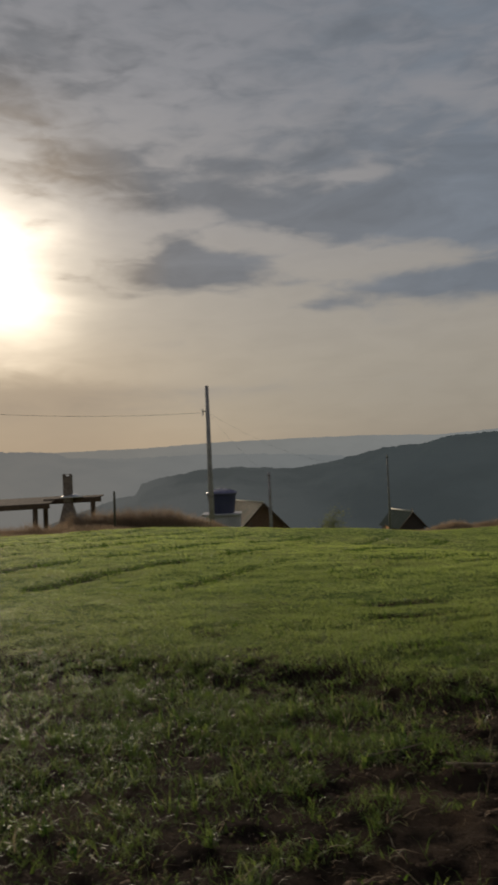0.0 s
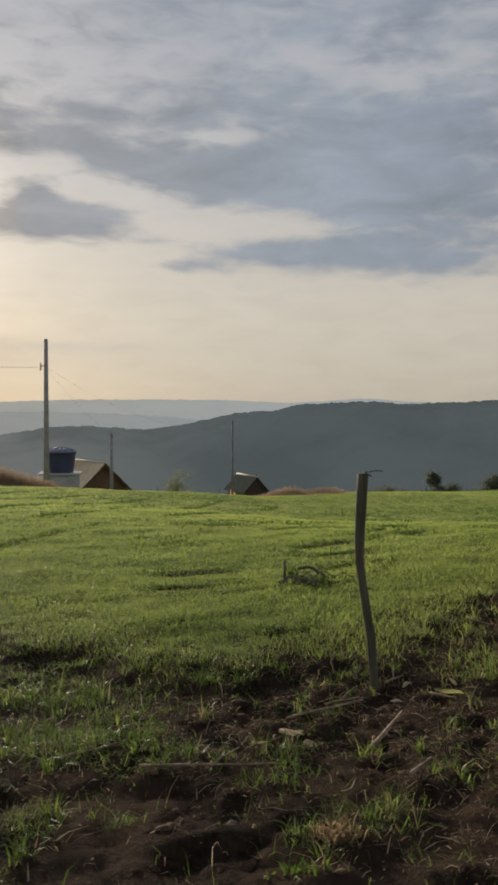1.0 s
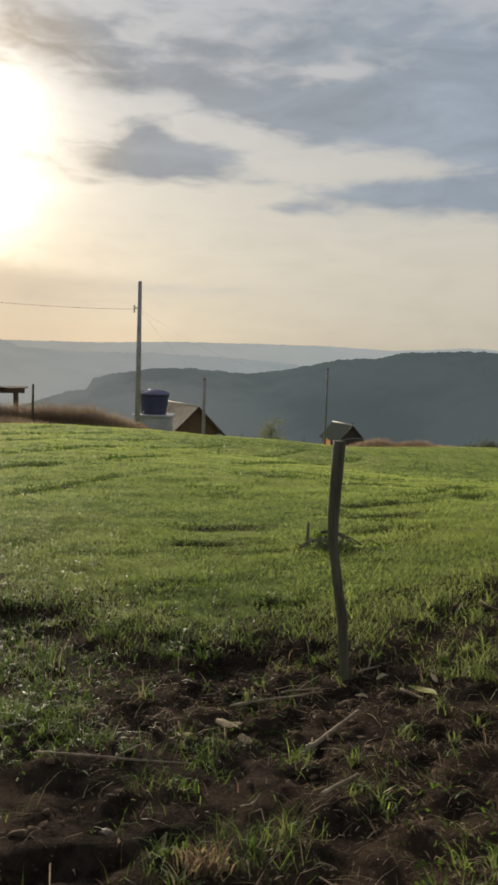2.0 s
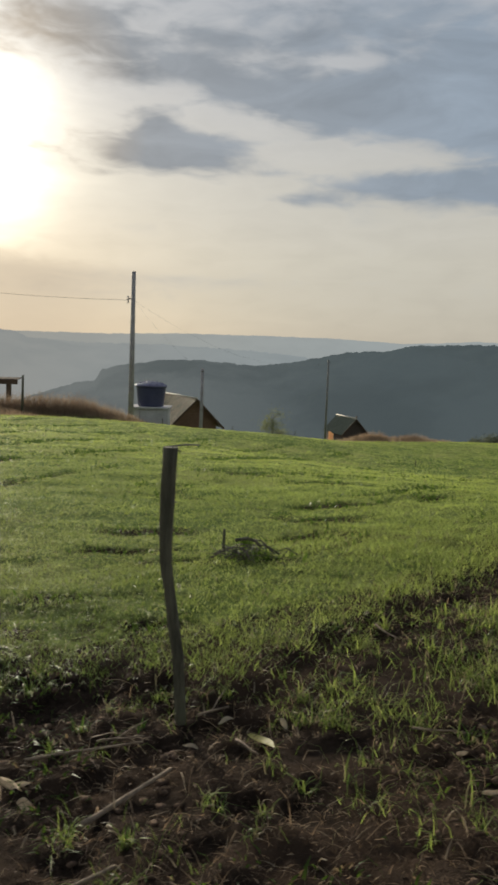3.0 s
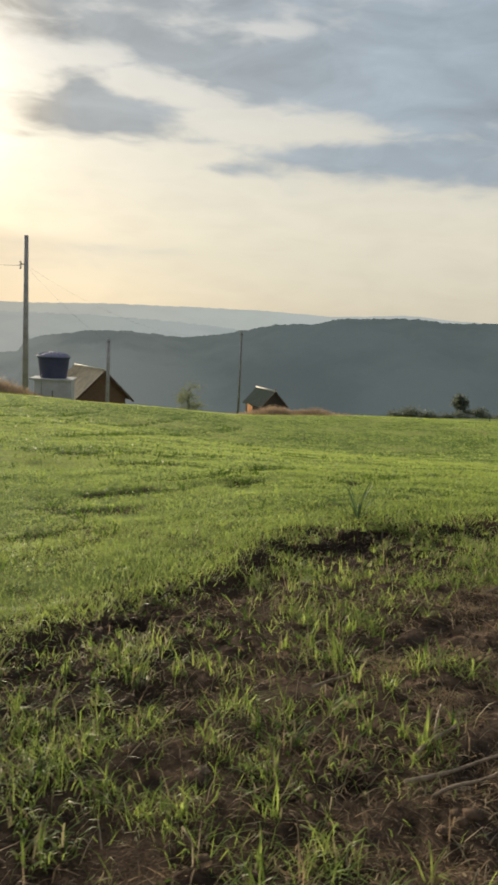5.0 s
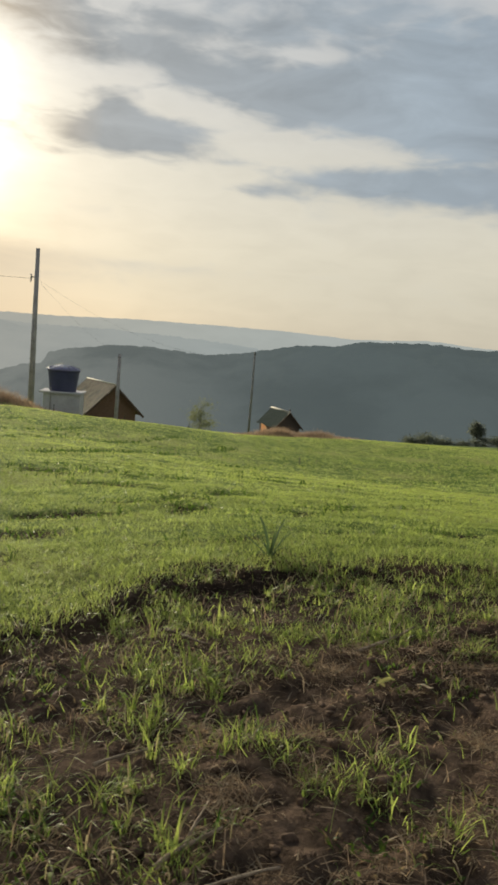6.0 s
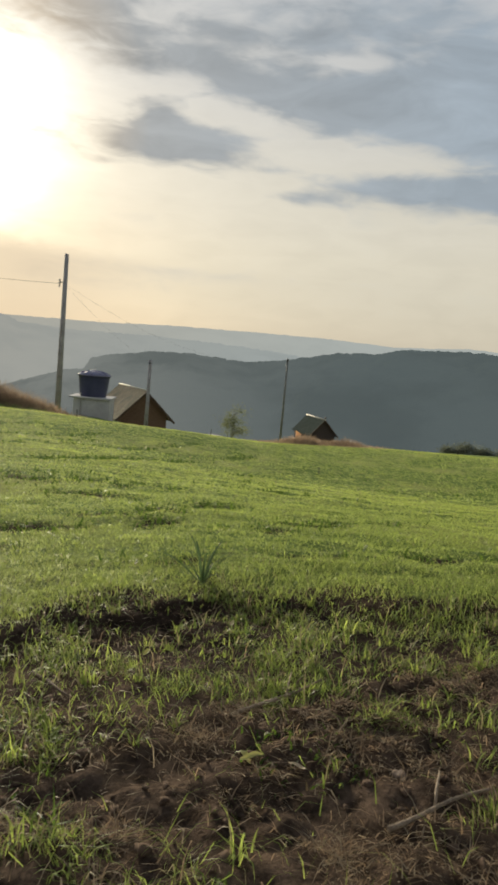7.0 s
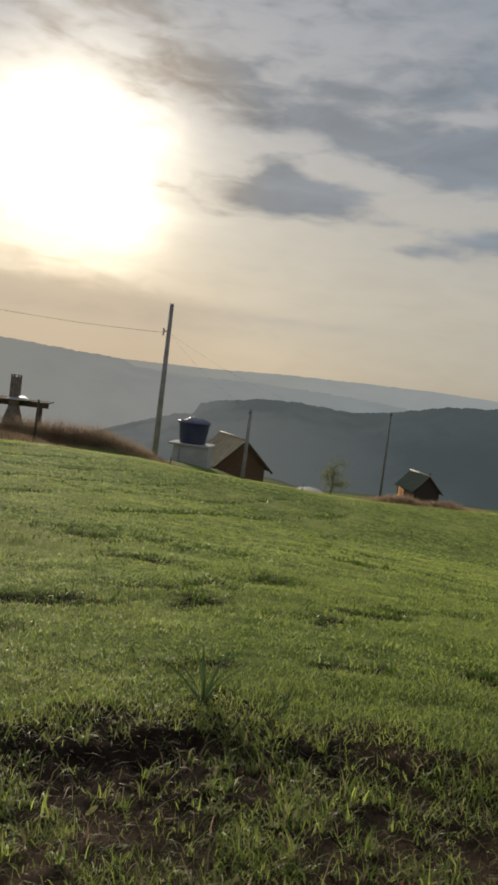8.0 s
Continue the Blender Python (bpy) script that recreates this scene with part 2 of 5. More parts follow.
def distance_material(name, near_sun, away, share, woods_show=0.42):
    """Far country: a plain backdrop of woods with haze put into its emission, paler towards the sun's side."""
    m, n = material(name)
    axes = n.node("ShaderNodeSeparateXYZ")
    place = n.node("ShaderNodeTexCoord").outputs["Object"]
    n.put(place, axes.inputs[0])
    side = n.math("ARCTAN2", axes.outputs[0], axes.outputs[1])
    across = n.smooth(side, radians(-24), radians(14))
    haze_tone = n.mix(across, near_sun, away)
    haze_tone = n.mix(n.math("MULTIPLY", n.smooth(n.noise(place, 0.0045, 4.0, 0.55), 0.38, 0.66), woods_show), haze_tone, tuple(0.66 * v for v in away))
    haze_glow = n.node("ShaderNodeEmission")
    n.put(haze_tone, haze_glow.inputs["Color"])
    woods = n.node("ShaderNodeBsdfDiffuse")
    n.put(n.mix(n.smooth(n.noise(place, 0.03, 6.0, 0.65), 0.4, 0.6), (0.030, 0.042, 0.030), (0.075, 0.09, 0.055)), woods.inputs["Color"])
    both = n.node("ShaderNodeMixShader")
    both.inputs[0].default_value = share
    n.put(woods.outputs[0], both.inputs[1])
    n.put(haze_glow.outputs[0], both.inputs[2])
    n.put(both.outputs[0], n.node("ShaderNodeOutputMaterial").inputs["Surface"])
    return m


M_GROUND = ground_material()
M_GRASS = leafy("meadow_grass", (0.30, 0.26, 0.14), (0.023, 0.054, 0.015), (0.264, 0.338, 0.098), (0.045, 0.111, 0.015), (0.585, 0.686, 0.158), 0.10)
M_WEED = leafy("weed_leaf", (0.20, 0.15, 0.08), (0.032, 0.062, 0.019), (0.078, 0.12, 0.028), (0.07, 0.13, 0.02), (0.135, 0.21, 0.03))
M_HAY = leafy("dry_grass", (0.36, 0.285, 0.20), (0.19, 0.145, 0.105), (0.37, 0.288, 0.20), (0.24, 0.175, 0.12), (0.46, 0.34, 0.225), 0.05)
M_STRAW = leafy("straw", (0.36, 0.295, 0.20), (0.08, 0.056, 0.038), (0.38, 0.285, 0.185), (0.09, 0.06, 0.036), (0.46, 0.33, 0.20), 0.03)
M_AGAVE = leafy("agave_leaf", (0.3, 0.24, 0.12), (0.07, 0.11, 0.055), (0.11, 0.155, 0.075), (0.06, 0.10, 0.04), (0.10, 0.15, 0.05), 0.25)
M_LEAF = leafy("tree_leaf", (0.16, 0.15, 0.07), (0.10, 0.115, 0.09), (0.14, 0.155, 0.115), (0.13, 0.15, 0.11), (0.18, 0.20, 0.14))
M_PALE_LEAF = leafy("young_leaf", (0.2, 0.17, 0.06), (0.17, 0.185, 0.10), (0.22, 0.23, 0.125), (0.17, 0.19, 0.09), (0.22, 0.24, 0.11))
M_POST = surface("weathered_post", (0.042, 0.043, 0.029), (0.135, 0.13, 0.09), 14.0, 0.85, 0.8, stretch=(1, 1, 0.12), stain=(0.07, 0.085, 0.045))
M_WITHER = leafy("withered_leaf", (0.55, 0.48, 0.34), (0.42, 0.36, 0.25), (0.58, 0.50, 0.36), (0.40, 0.33, 0.2), (0.58, 0.48, 0.31), 0.1)
M_YELLOW = leafy("yellowing_leaf", (0.5, 0.45, 0.2), (0.36, 0.38, 0.14), (0.48, 0.47, 0.19), (0.42, 0.44, 0.12), (0.58, 0.56, 0.18), 0.1)
M_BARK = surface("bark", (0.05, 0.035, 0.025), (0.16, 0.115, 0.075), 18.0, 0.9, 0.8, stretch=(1, 1, 0.3))
M_STICK = surface("bleached_stick", (0.13, 0.095, 0.065), (0.38, 0.30, 0.21), 25.0, 0.8, 0.6)
M_CHIP = surface("fresh_wood", (0.55, 0.38, 0.20), (0.82, 0.62, 0.38), 30.0, 0.7, 0.4)
M_STONE = surface("field_stone", (0.13, 0.095, 0.072), (0.28, 0.21, 0.16), 12.0, 0.85, 0.5)
M_CLOD = surface("clod", (0.045, 0.031, 0.022), (0.15, 0.102, 0.070), 12.0, 0.95, 0.8, spec=0.1)
M_CONCRETE = surface("pole_concrete", (0.25, 0.24, 0.25), (0.37, 0.36, 0.37), 2.5, 0.85, 0.3, stain=(0.16, 0.15, 0.14))
M_WHITE = surface("whitewashed_masonry", (0.36, 0.36, 0.385), (0.47, 0.47, 0.49), 1.2, 0.9, 0.2, stain=(0.34, 0.33, 0.33), spec=0.1)
M_TANK = surface("blue_polyethylene", (0.030, 0.034, 0.085), (0.045, 0.05, 0.115), 1.5, 0.45, 0.05, stain=(0.06, 0.065, 0.12), spec=0.4)
M_LID = surface("blue_lid", (0.12, 0.12, 0.21), (0.17, 0.17, 0.27), 1.5, 0.5, 0.05, spec=0.5)
M_BOARD = surface("cabin_board", (0.12, 0.074, 0.05), (0.20, 0.125, 0.085), 3.0, 0.75, 0.4, stretch=(1, 1, 6))
M_BROWN = surface("brown_board", (0.060, 0.047, 0.042), (0.095, 0.075, 0.066), 3.0, 0.85, 0.3, stretch=(1, 1, 6))
# the sunlit wall's glow is put into this translucent peach colour
M_ORANGE = leafy("peach_sunlit_wall", (0.5, 0.3, 0.15), (0.64, 0.44, 0.27), (0.74, 0.54, 0.36), (0.76, 0.52, 0.33), (0.86, 0.64, 0.43), 0.1)
M_ROOF = surface("fibre_cement_roof", (0.19, 0.155, 0.10), (0.32, 0.265, 0.175), 1.6, 0.75, 0.3, stain=(0.15, 0.14, 0.10))
M_SHEDROOF = surface("shed_roof", (0.07, 0.05, 0.04), (0.15, 0.11, 0.085), 1.6, 0.95, 0.3, spec=0.03)
M_FADED = surface("grey_pole_wood", (0.15, 0.15, 0.15), (0.23, 0.23, 0.225), 3.0, 0.9, 0.3)
M_DARKROOF = surface("dark_roof", (0.05, 0.062, 0.055), (0.075, 0.088, 0.08), 1.6, 0.95, 0.3, spec=0.0)
M_TRIM = surface("dark_trim", (0.055, 0.035, 0.025), (0.11, 0.075, 0.05), 4.0, 0.7, 0.3)
M_RIDGE = surface("pale_ridge_cap", (0.48, 0.45, 0.38), (0.66, 0.62, 0.54), 2.0, 0.85, 0.1)
M_BRICK = surface("soot_brick", (0.13, 0.105, 0.09), (0.25, 0.21, 0.185), 5.0, 0.9, 0.5)
M_METAL = surface("galvanised", (0.48, 0.48, 0.48), (0.66, 0.66, 0.65), 4.0, 0.32, 0.1, metal=0.85)
M_WIRE = surface("wire", (0.10, 0.10, 0.10), (0.16, 0.16, 0.16), 4.0, 0.5, 0.1, metal=0.4)
# the haze over each distance is put into these ridges' emitted colours
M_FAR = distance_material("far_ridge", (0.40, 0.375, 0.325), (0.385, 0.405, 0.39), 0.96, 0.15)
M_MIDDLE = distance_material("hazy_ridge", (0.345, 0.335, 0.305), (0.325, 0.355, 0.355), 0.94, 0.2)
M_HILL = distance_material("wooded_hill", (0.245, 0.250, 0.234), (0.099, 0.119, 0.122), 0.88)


# ---- meshes ----
def part(name, bm, mat, parent=None, label=""):
    mesh = bpy.data.meshes.new(name)
    bm.to_mesh(mesh)
    bm.free()
    mesh.materials.append(mat)
    ob = new(name, mesh)
    if parent:
        ob.parent = parent
    return tagged(ob, label)


def thing(name, place, label, category, group="", turn=0.0):
    ob = new(name)
    ob.matrix_world = pose(*place, 0, 0, turn)
    return tagged(ob, label, category, group)


def raw(name, verts, faces, mat, values=None, layer="tint", smooth=False):
    """A mesh object from arrays; faces is one array, or a list of arrays, of quads or triangles."""
    mesh = bpy.data.meshes.new(name)
    sets = faces if isinstance(faces, list) else [faces]
    corners = np.concatenate([f.ravel() for f in sets])
    sizes = np.concatenate([np.full(len(f), f.shape[1]) for f in sets])
    mesh.vertices.add(len(verts))
    mesh.vertices.foreach_set("co", np.ascontiguousarray(verts, dtype=np.float32).ravel())
    mesh.loops.add(len(corners))
    mesh.loops.foreach_set("vertex_index", corners.astype(np.int32))
    mesh.polygons.add(len(sizes))
    mesh.polygons.foreach_set("loop_start", np.concatenate([[0], np.cumsum(sizes)[:-1]]).astype(np.int32))
    mesh.update(calc_edges=True)
    if values is not None:
        mesh.attributes.new(layer, "FLOAT", "POINT").data.foreach_set("value", np.ascontiguousarray(values, dtype=np.float32))
    if smooth:
        mesh.polygons.foreach_set("use_smooth", np.ones(len(sizes), dtype=bool))
    mesh.materials.append(mat)
    return new(name, mesh)


def box(bm, size, at=(0, 0, 0), turn=(0, 0, 0), bevel=0.0):
    m = pose(*at, *turn) @ Matrix.Diagonal((*size, 1))
    made = bmesh.ops.create_cube(bm, size=1.0, matrix=m)
    if bevel:
        edges = {e for v in made["verts"] for e in v.link_edges}
        bmesh.ops.bevel(bm, geom=list(edges), offset=bevel, segments=2, affect="EDGES", profile=0.6)
    return bm


def tube(bm, points, radii, sides=8, wobble=0.0, rng=None):
    """A closed, tapered tube along points."""
    rings = []
    for i, (p, r) in enumerate(zip(points, radii)):
        p = Vector(p)
        along = (Vector(points[min(i + 1, len(points) - 1)]) - Vector(points[max(i - 1, 0)])).normalized()
        side = along.cross(Vector((0.3, 0.9, 0.2)) if abs(along.z) > 0.8 else Vector((0, 0, 1))).normalized()
        up = side.cross(along)
        ring = []
        for k in range(sides):
            a = 2 * math.pi * k / sides
            rr = r * (1 + (rng.uniform(-wobble, wobble) if rng else 0))
            ring.append(bm.verts.new(p + rr * (math.cos(a) * side + math.sin(a) * up)))
        rings.append(ring)
    for a, b in zip(rings, rings[1:]):
        for k in range(sides):
            f = bm.faces.new((a[k], a[(k + 1) % sides], b[(k + 1) % sides], b[k]))
            f.smooth = True
    bm.faces.new(rings[0][::-1])
    bm.faces.new(rings[-1])
    return bm


def lathe(bm, profile, sides=32, at=(0, 0, 0)):
    """A turned body from (radius, height) pairs, capped at both ends."""
    rings = [[bm.verts.new((at[0] + r * math.cos(2 * math.pi * k / sides), at[1] + r * math.sin(2 * math.pi * k / sides), at[2] + z)) for k in range(sides)] for r, z in profile]
    for a, b in zip(rings, rings[1:]):
        for k in range(sides):
            bm.faces.new((a[k], a[(k + 1) % sides], b[(k + 1) % sides], b[k])).smooth = True
    bm.faces.new(rings[0][::-1])
    bm.faces.new(rings[-1])
    return bm


# ---- terrain ----
def lattice(x, y, seed):
    """Smooth noise from 0 to 1 on arrays."""
    xi, yi = np.floor(x).astype(np.int64), np.floor(y).astype(np.int64)
    fx, fy = x - xi, y - yi
    fx, fy = fx * fx * (3 - 2 * fx), fy * fy * (3 - 2 * fy)

    def knot(i, j):
        n = (i * 374761393 + j * 668265263 + seed * 974634777) & 0x7FFFFFFF
        n = ((n ^ (n >> 13)) * 1274126177) & 0x7FFFFFFF
        return ((n ^ (n >> 16)) & 0xFFFF) / 65535.0

    low = knot(xi, yi) * (1 - fx) + knot(xi + 1, yi) * fx
    high = knot(xi, yi + 1) * (1 - fx) + knot(xi + 1, yi + 1) * fx
    return low * (1 - fy) + high * fy


def fractal(x, y, size, octaves=4, seed=1, gain=0.5):
    total, weight, amp = 0.0, 0.0, 1.0
    for k in range(octaves):
        total = total + amp * lattice(x / size + 17.3 * k, y / size - 9.1 * k, seed + k)
        weight, amp, size = weight + amp, amp * gain, size / 2.03
    return total / weight


def step(v, low, high):
    t = np.clip((v - low) / (high - low), 0, 1)
    return t * t * (3 - 2 * t)


SWELLS = [(1, 4, 2.5, -0.0485), (4, 4, 2.5, -0.1445), (6.5, 9, 3, 0.1571), (2, 10, 3.5, -0.2836), (5, 20, 7, -0.0074), (12, 28, 8, -1.1279), (-6, 42, 9, -0.4788), (-3, 15, 6, -0.2221), (12, 12, 5, -0.0273),
          (16, 43, 5, 0.1148), (10, 38, 3.5, -0.2414), (15, 38, 3.5, -0.0261), (5, 38, 3.5, 0.3658), (21, 40, 4, -0.1239), (0, 37, 3.5, -0.0374), (-5, 37, 4, 0.399), (27, 42, 5, -0.2393),
          (4.8, 12, 2, 0.0105), (5.5, 5.3, 1.0, 0.0298), (6.4, 6.6, 1.0, 0.0112), (3.6, 4.7, 1.0, 0.0428), (2.3, 5, 0.8, -0.0263)]


def lie(x, y):
    """The height of the land without its fine relief: a field on a shoulder of the hill that falls away to a valley."""
    x, y = np.asarray(x, float), np.asarray(y, float)
    px, py = np.clip(x, -22, 34) / 10, np.clip(y, -8, 50) / 10
    z = -0.1196 + 0.7403 * px + 0.1118 * py - 0.0517 * px * px - 0.6581 * px * py - 0.2413 * py * py + 0.1225 * px * py * py + 0.0266 * py ** 3
    for a, b, s, h in SWELLS:
        z = z + h * np.exp(-((x - a) ** 2 + (y - b) ** 2) / (2 * s * s))
    brow = 31 + 12 / (1 + np.exp(np.clip((x + 1) / 1.6, -30, 30)))
    d = np.maximum(0, np.minimum(y, 50) - brow)
    z = z - 0.006 * d * d
    z = z - 0.115 * np.clip(y - 50, 0, 130) - 0.26 * np.clip(y - 180, 0, 900)
    # the bank of rough grass before the shelter
    z = z + 0.55 * np.exp(-((y - 46.5) / 1.6) ** 2) * step(x, -15, -11) * step(-x, 0.5, 6.5)
    return z


def field_edge(x, y):
    """How far a place lies inside the sown field, in metres; its ragged edge runs slantwise above the strip of soil."""
    edge = np.interp(x, [-4, -1.5, 0.06, 0.88, 1.72, 2.2, 2.72, 3.05, 3.4, 3.6, 3.9, 4.32, 4.87, 5.28, 5.7, 6.0, 6.3, 6.55, 6.85, 7.5, 8.0, 9.0, 14],
                     [7.8, 7.2, 6.7, 6.1, 5.65, 5.8, 5.75, 6.05, 6.2, 6.42, 6.76, 7.1, 7.6, 8.2, 8.48, 8.66, 8.64, 8.36, 8.45, 8.33, 8.45, 8.8, 10.0])
    return y - edge - 0.5 * (fractal(x, y, 0.8, 2, 5) - 0.5) - 0.75 * (fractal(x, y, 0.28, 3, 6, 0.7) - 0.5)


def turf_cover(x, y):
    """How much grass grows, 0 to 1: dense on the field, in tussocks below its edge, thin on the strip of bare soil."""
    dense = step(field_edge(x, y), -0.25, 0.3)
    border = np.interp(x, [-3, 0.0, 0.5, 1.0, 1.35, 1.7, 2.5, 3.0, 3.45, 4.2, 4.67, 4.85, 5.2, 5.45, 6.05, 6.57, 6.9, 7.45, 9, 11],
                       [1.6, 3.6, 4.3, 4.45, 5.0, 5.5, 5.3, 5.1, 4.8, 4.65, 4.75, 5.15, 5.95, 6.35, 6.7, 7.08, 7.22, 7.3, 7.7, 8.2])
    border = border + 0.7 * (fractal(x, y, 0.6, 3, 25) - 0.5)
    tussock = step(fractal(x, y, 0.34, 3, 15), 0.38, 0.56)
    thick = np.interp(x, [-1, 0.8, 1.6, 2.4, 3.6, 4.6, 5.3, 6, 8], [0.85, 0.8, 0.5, 0.12, 0.10, 0.16, 0.6, 0.8, 0.75])
    wild = step(y - border, -0.15, 0.4) * (thick + (1 - thick) * tussock) * np.interp(x, [0.6, 1.5, 3, 4.6, 5.4, 8], [0.95, 0.9, 0.58, 0.62, 0.95, 0.9])
    sparse = 0.36 * step(fractal(x, y, 0.4, 3, 11), 0.52, 0.70) + 0.02
    # low growth along the near side of the strip
    near = step(-(y - (2.75 + 0.42 * x)), 0.0, 0.6) * step(fractal(x, y, 0.45, 3, 31), 0.34 - 0.14 * step(x, 3.4, 4.4), 0.58 - 0.1 * step(x, 3.4, 4.4)) * (0.6 + 0.35 * step(x, 3.4, 4.4)) * step(-x, -6.0, -5.0)
    cover = np.maximum(dense, np.clip(np.maximum(np.maximum(sparse, wild), near), 0, 0.95))
    # hollows where the soil shows: place, half width, half depth
    # the one at x 7.2 bares dark soil to imitate shade below the edge
    for a, b, w, h in ((5.40, 8.10, 0.38, 0.25), (5.85, 8.24, 0.42, 0.28), (6.26, 8.36, 0.34, 0.19), (6.1, 7.92, 0.34, 0.2), (5.55, 7.85, 0.2, 0.08), (7.2, 8.36, 0.42, 0.11), (4.55, 7.15, 0.3, 0.1), (4.1, 6.75, 0.28, 0.09),
                       (4.2, 6.1, 0.3, 0.16), (4.75, 6.6, 0.26, 0.12), (3.75, 6.3, 0.3, 0.12), (0.2, 5.95, 0.32, 0.14), (0.8, 5.85, 0.25, 0.1), (-0.2, 4.8, 0.32, 0.14), (-0.85, 4.7, 0.26, 0.12), (-0.4, 3.55, 0.4, 0.2),
                       (-1.55, 6.75, 0.25, 0.12), (0.2, 5.25, 0.15, 0.12)):
        cover = cover * (1 - 0.88 * np.exp(-((x - a) / w) ** 2 - ((y - b - 0.3 * (fractal(x, y, 0.5, 2, 3) - 0.5)) / h) ** 2))
    return np.clip(cover, 0, 1)


def rank_weeds(x, y):
    """Darker patches of broad-leaved weeds on the field, and the lines of old furrows."""
    patch = np.zeros_like(x)
    for a, b, w, h in ((3.75, 11.75, 0.4, 0.2), (4.1, 11.8, 0.3, 0.22), (4.5, 11.95, 0.4, 0.22), (4.95, 12.05, 0.35, 0.28), (5.45, 12.35, 0.4, 0.3), (5.0, 12.9, 0.4, 0.25), (5.45, 13.5, 0.4, 0.3), (6.0, 14.5, 0.45, 0.3),
                       (6.5, 11.95, 0.35, 0.16), (6.75, 12.15, 0.3, 0.18), (7.35, 12.85, 0.45, 0.2), (7.8, 13.45, 0.4, 0.22), (8.35, 13.95, 0.4, 0.25), (5.5, 9.68, 0.3, 0.12), (5.9, 9.85, 0.28, 0.11), (8.0, 10.38, 0.4, 0.12),
                       (7.1, 10.0, 0.3, 0.08), (3.5, 9.52, 0.32, 0.11), (3.03, 9.47, 0.3, 0.13), (3.9, 10.6, 0.35, 0.12), (1.74, 10.15, 0.4, 0.2), (1.61, 8.95, 0.35, 0.1), (2.2, 8.42, 0.3, 0.1), (2.9, 8.4, 0.42, 0.16),
                       (2.1, 6.55, 0.25, 0.08), (1.3, 7.2, 0.3, 0.1), (3.3, 8.4, 0.3, 0.1), (4.2, 14.8, 0.5, 0.26), (7.5, 19.0, 0.8, 0.32), (2.9, 16.5, 0.5, 0.26)):
        patch = np.maximum(patch, np.exp(-((x - a) / (1.15 * w)) ** 2 - ((y - b) / (1.15 * h)) ** 2))
    across = x * 0.92 - y * 0.40 + 0.5 * (fractal(x, y, 4.0, 2, 61) - 0.5)
    furrow = np.exp(-(((across + 9.7) % 2.4 - 1.2) / 0.22) ** 2) * step(-across, 3.0, 6.5) * step(y, 9, 13) * step(-y, -42, -34)
    spots = step(fractal(x, y, 1.7, 3, 71), 0.66, 0.75) * step(y, 6.5, 9) * 0.3
    mottled = step(fractal(x, y, 0.5, 3, 81), 0.25, 0.6)
    return np.clip(np.maximum(np.maximum(patch, spots) * mottled, furrow * step(fractal(x, y, 1.5, 2, 91), 0.2, 0.6)), 0, 1)


def land(x, y):
    """The ground's height with clods, ruts and tussocks."""
    x, y = np.asarray(x, float), np.asarray(y, float)
    close = step(-y, -60, -25) * step(np.abs(x) * -1, -60, -30)
    bare = 1 - turf_cover(x, y)
    z = lie(x, y) + close * 0.12 * (fractal(x, y, 2.6, 3, 7) - 0.5) + close * 0.05 * (fractal(x, y, 0.8, 2, 8) - 0.5)
    z = z + close * (1 - bare) * 0.05 * (fractal(x, y, 0.42, 2, 15) - 0.5)
    z = z + close * bare * (0.05 * (fractal(x, y, 0.36, 3, 9) - 0.5) + 0.06 * (fractal(x, y, 0.12, 2, 10, 0.8) - 0.5) + 0.032 * step(fractal(x, y, 0.15, 2, 14, 0.6), 0.46, 0.58) - 0.03)
    z = z + close * np.interp(x, [0.5, 1.5, 4.5, 5.2, 7.6, 8.5], [0.08, 0.08, 0.05, 0.08, 0.06, 0.05]) * (step(field_edge(x, y), -0.35, 0.2) - 0.6) * step(-y, -14, -10)
    return z - close * 0.045 * rank_weeds(x, y)


def spread(stops, steps):
    """Grid lines between stops, each stretch with its own step."""
    out = [np.arange(a, b, s) for a, b, s in zip(stops, stops[1:], steps)]
    return np.concatenate(out + [[stops[-1]]])


def build_ground():
    xs = spread([-4900, -1200, -300, -60, -18, -3, 10, 26, 70, 300, 1200, 4900], [370, 90, 12, 1.5, 0.4, 0.036, 0.4, 1.5, 11.5, 90, 370])
    ys = spread([-2500, -300, -40, -6, 1.6, 9.5, 22, 56, 180, 400, 1300, 4900], [220, 26, 3.0, 0.3, 0.036, 0.18, 0.9, 4.0, 14, 70, 300])
    gx, gy = np.meshgrid(xs, ys)
    z = land(gx, gy)
    far = step(np.hypot(gx, gy), 60, 260)
    z = z + far * 14 * (fractal(gx, gy, 160, 3, 101) - 0.5) * step(gy, 120, 400)
    nx, ny = len(xs), len(ys)
    index = np.arange(nx * ny).reshape(ny, nx)
    quads = np.stack([index[:-1, :-1], index[:-1, 1:], index[1:, 1:], index[1:, :-1]], -1).reshape(-1, 4)
    ob = raw("ground", np.stack([gx, gy, z], -1).reshape(-1, 3), quads, M_GROUND, (turf_cover(gx, gy) * (0.25 * step(field_edge(gx, gy), -0.15, 0.35) + 0.75 * step(field_edge(gx, gy), 0.0, 0.9 - 0.4 * step(gx, 4.0, 5.0))) * (1 - 0.35 * rank_weeds(gx, gy) * step(-gy, -20, -16)) * np.interp(gy, [9, 13], [0.92, 1.0])).ravel(), "turf", smooth=True)
    ob.data.attributes.new("wood", "FLOAT", "POINT").data.foreach_set("value", step(np.hypot(gx, gy), 60, 160).astype(np.float32).ravel())
    return tagged(ob, "hillside field of dark soil and short green turf", "ground", kind="structure")


build_ground()


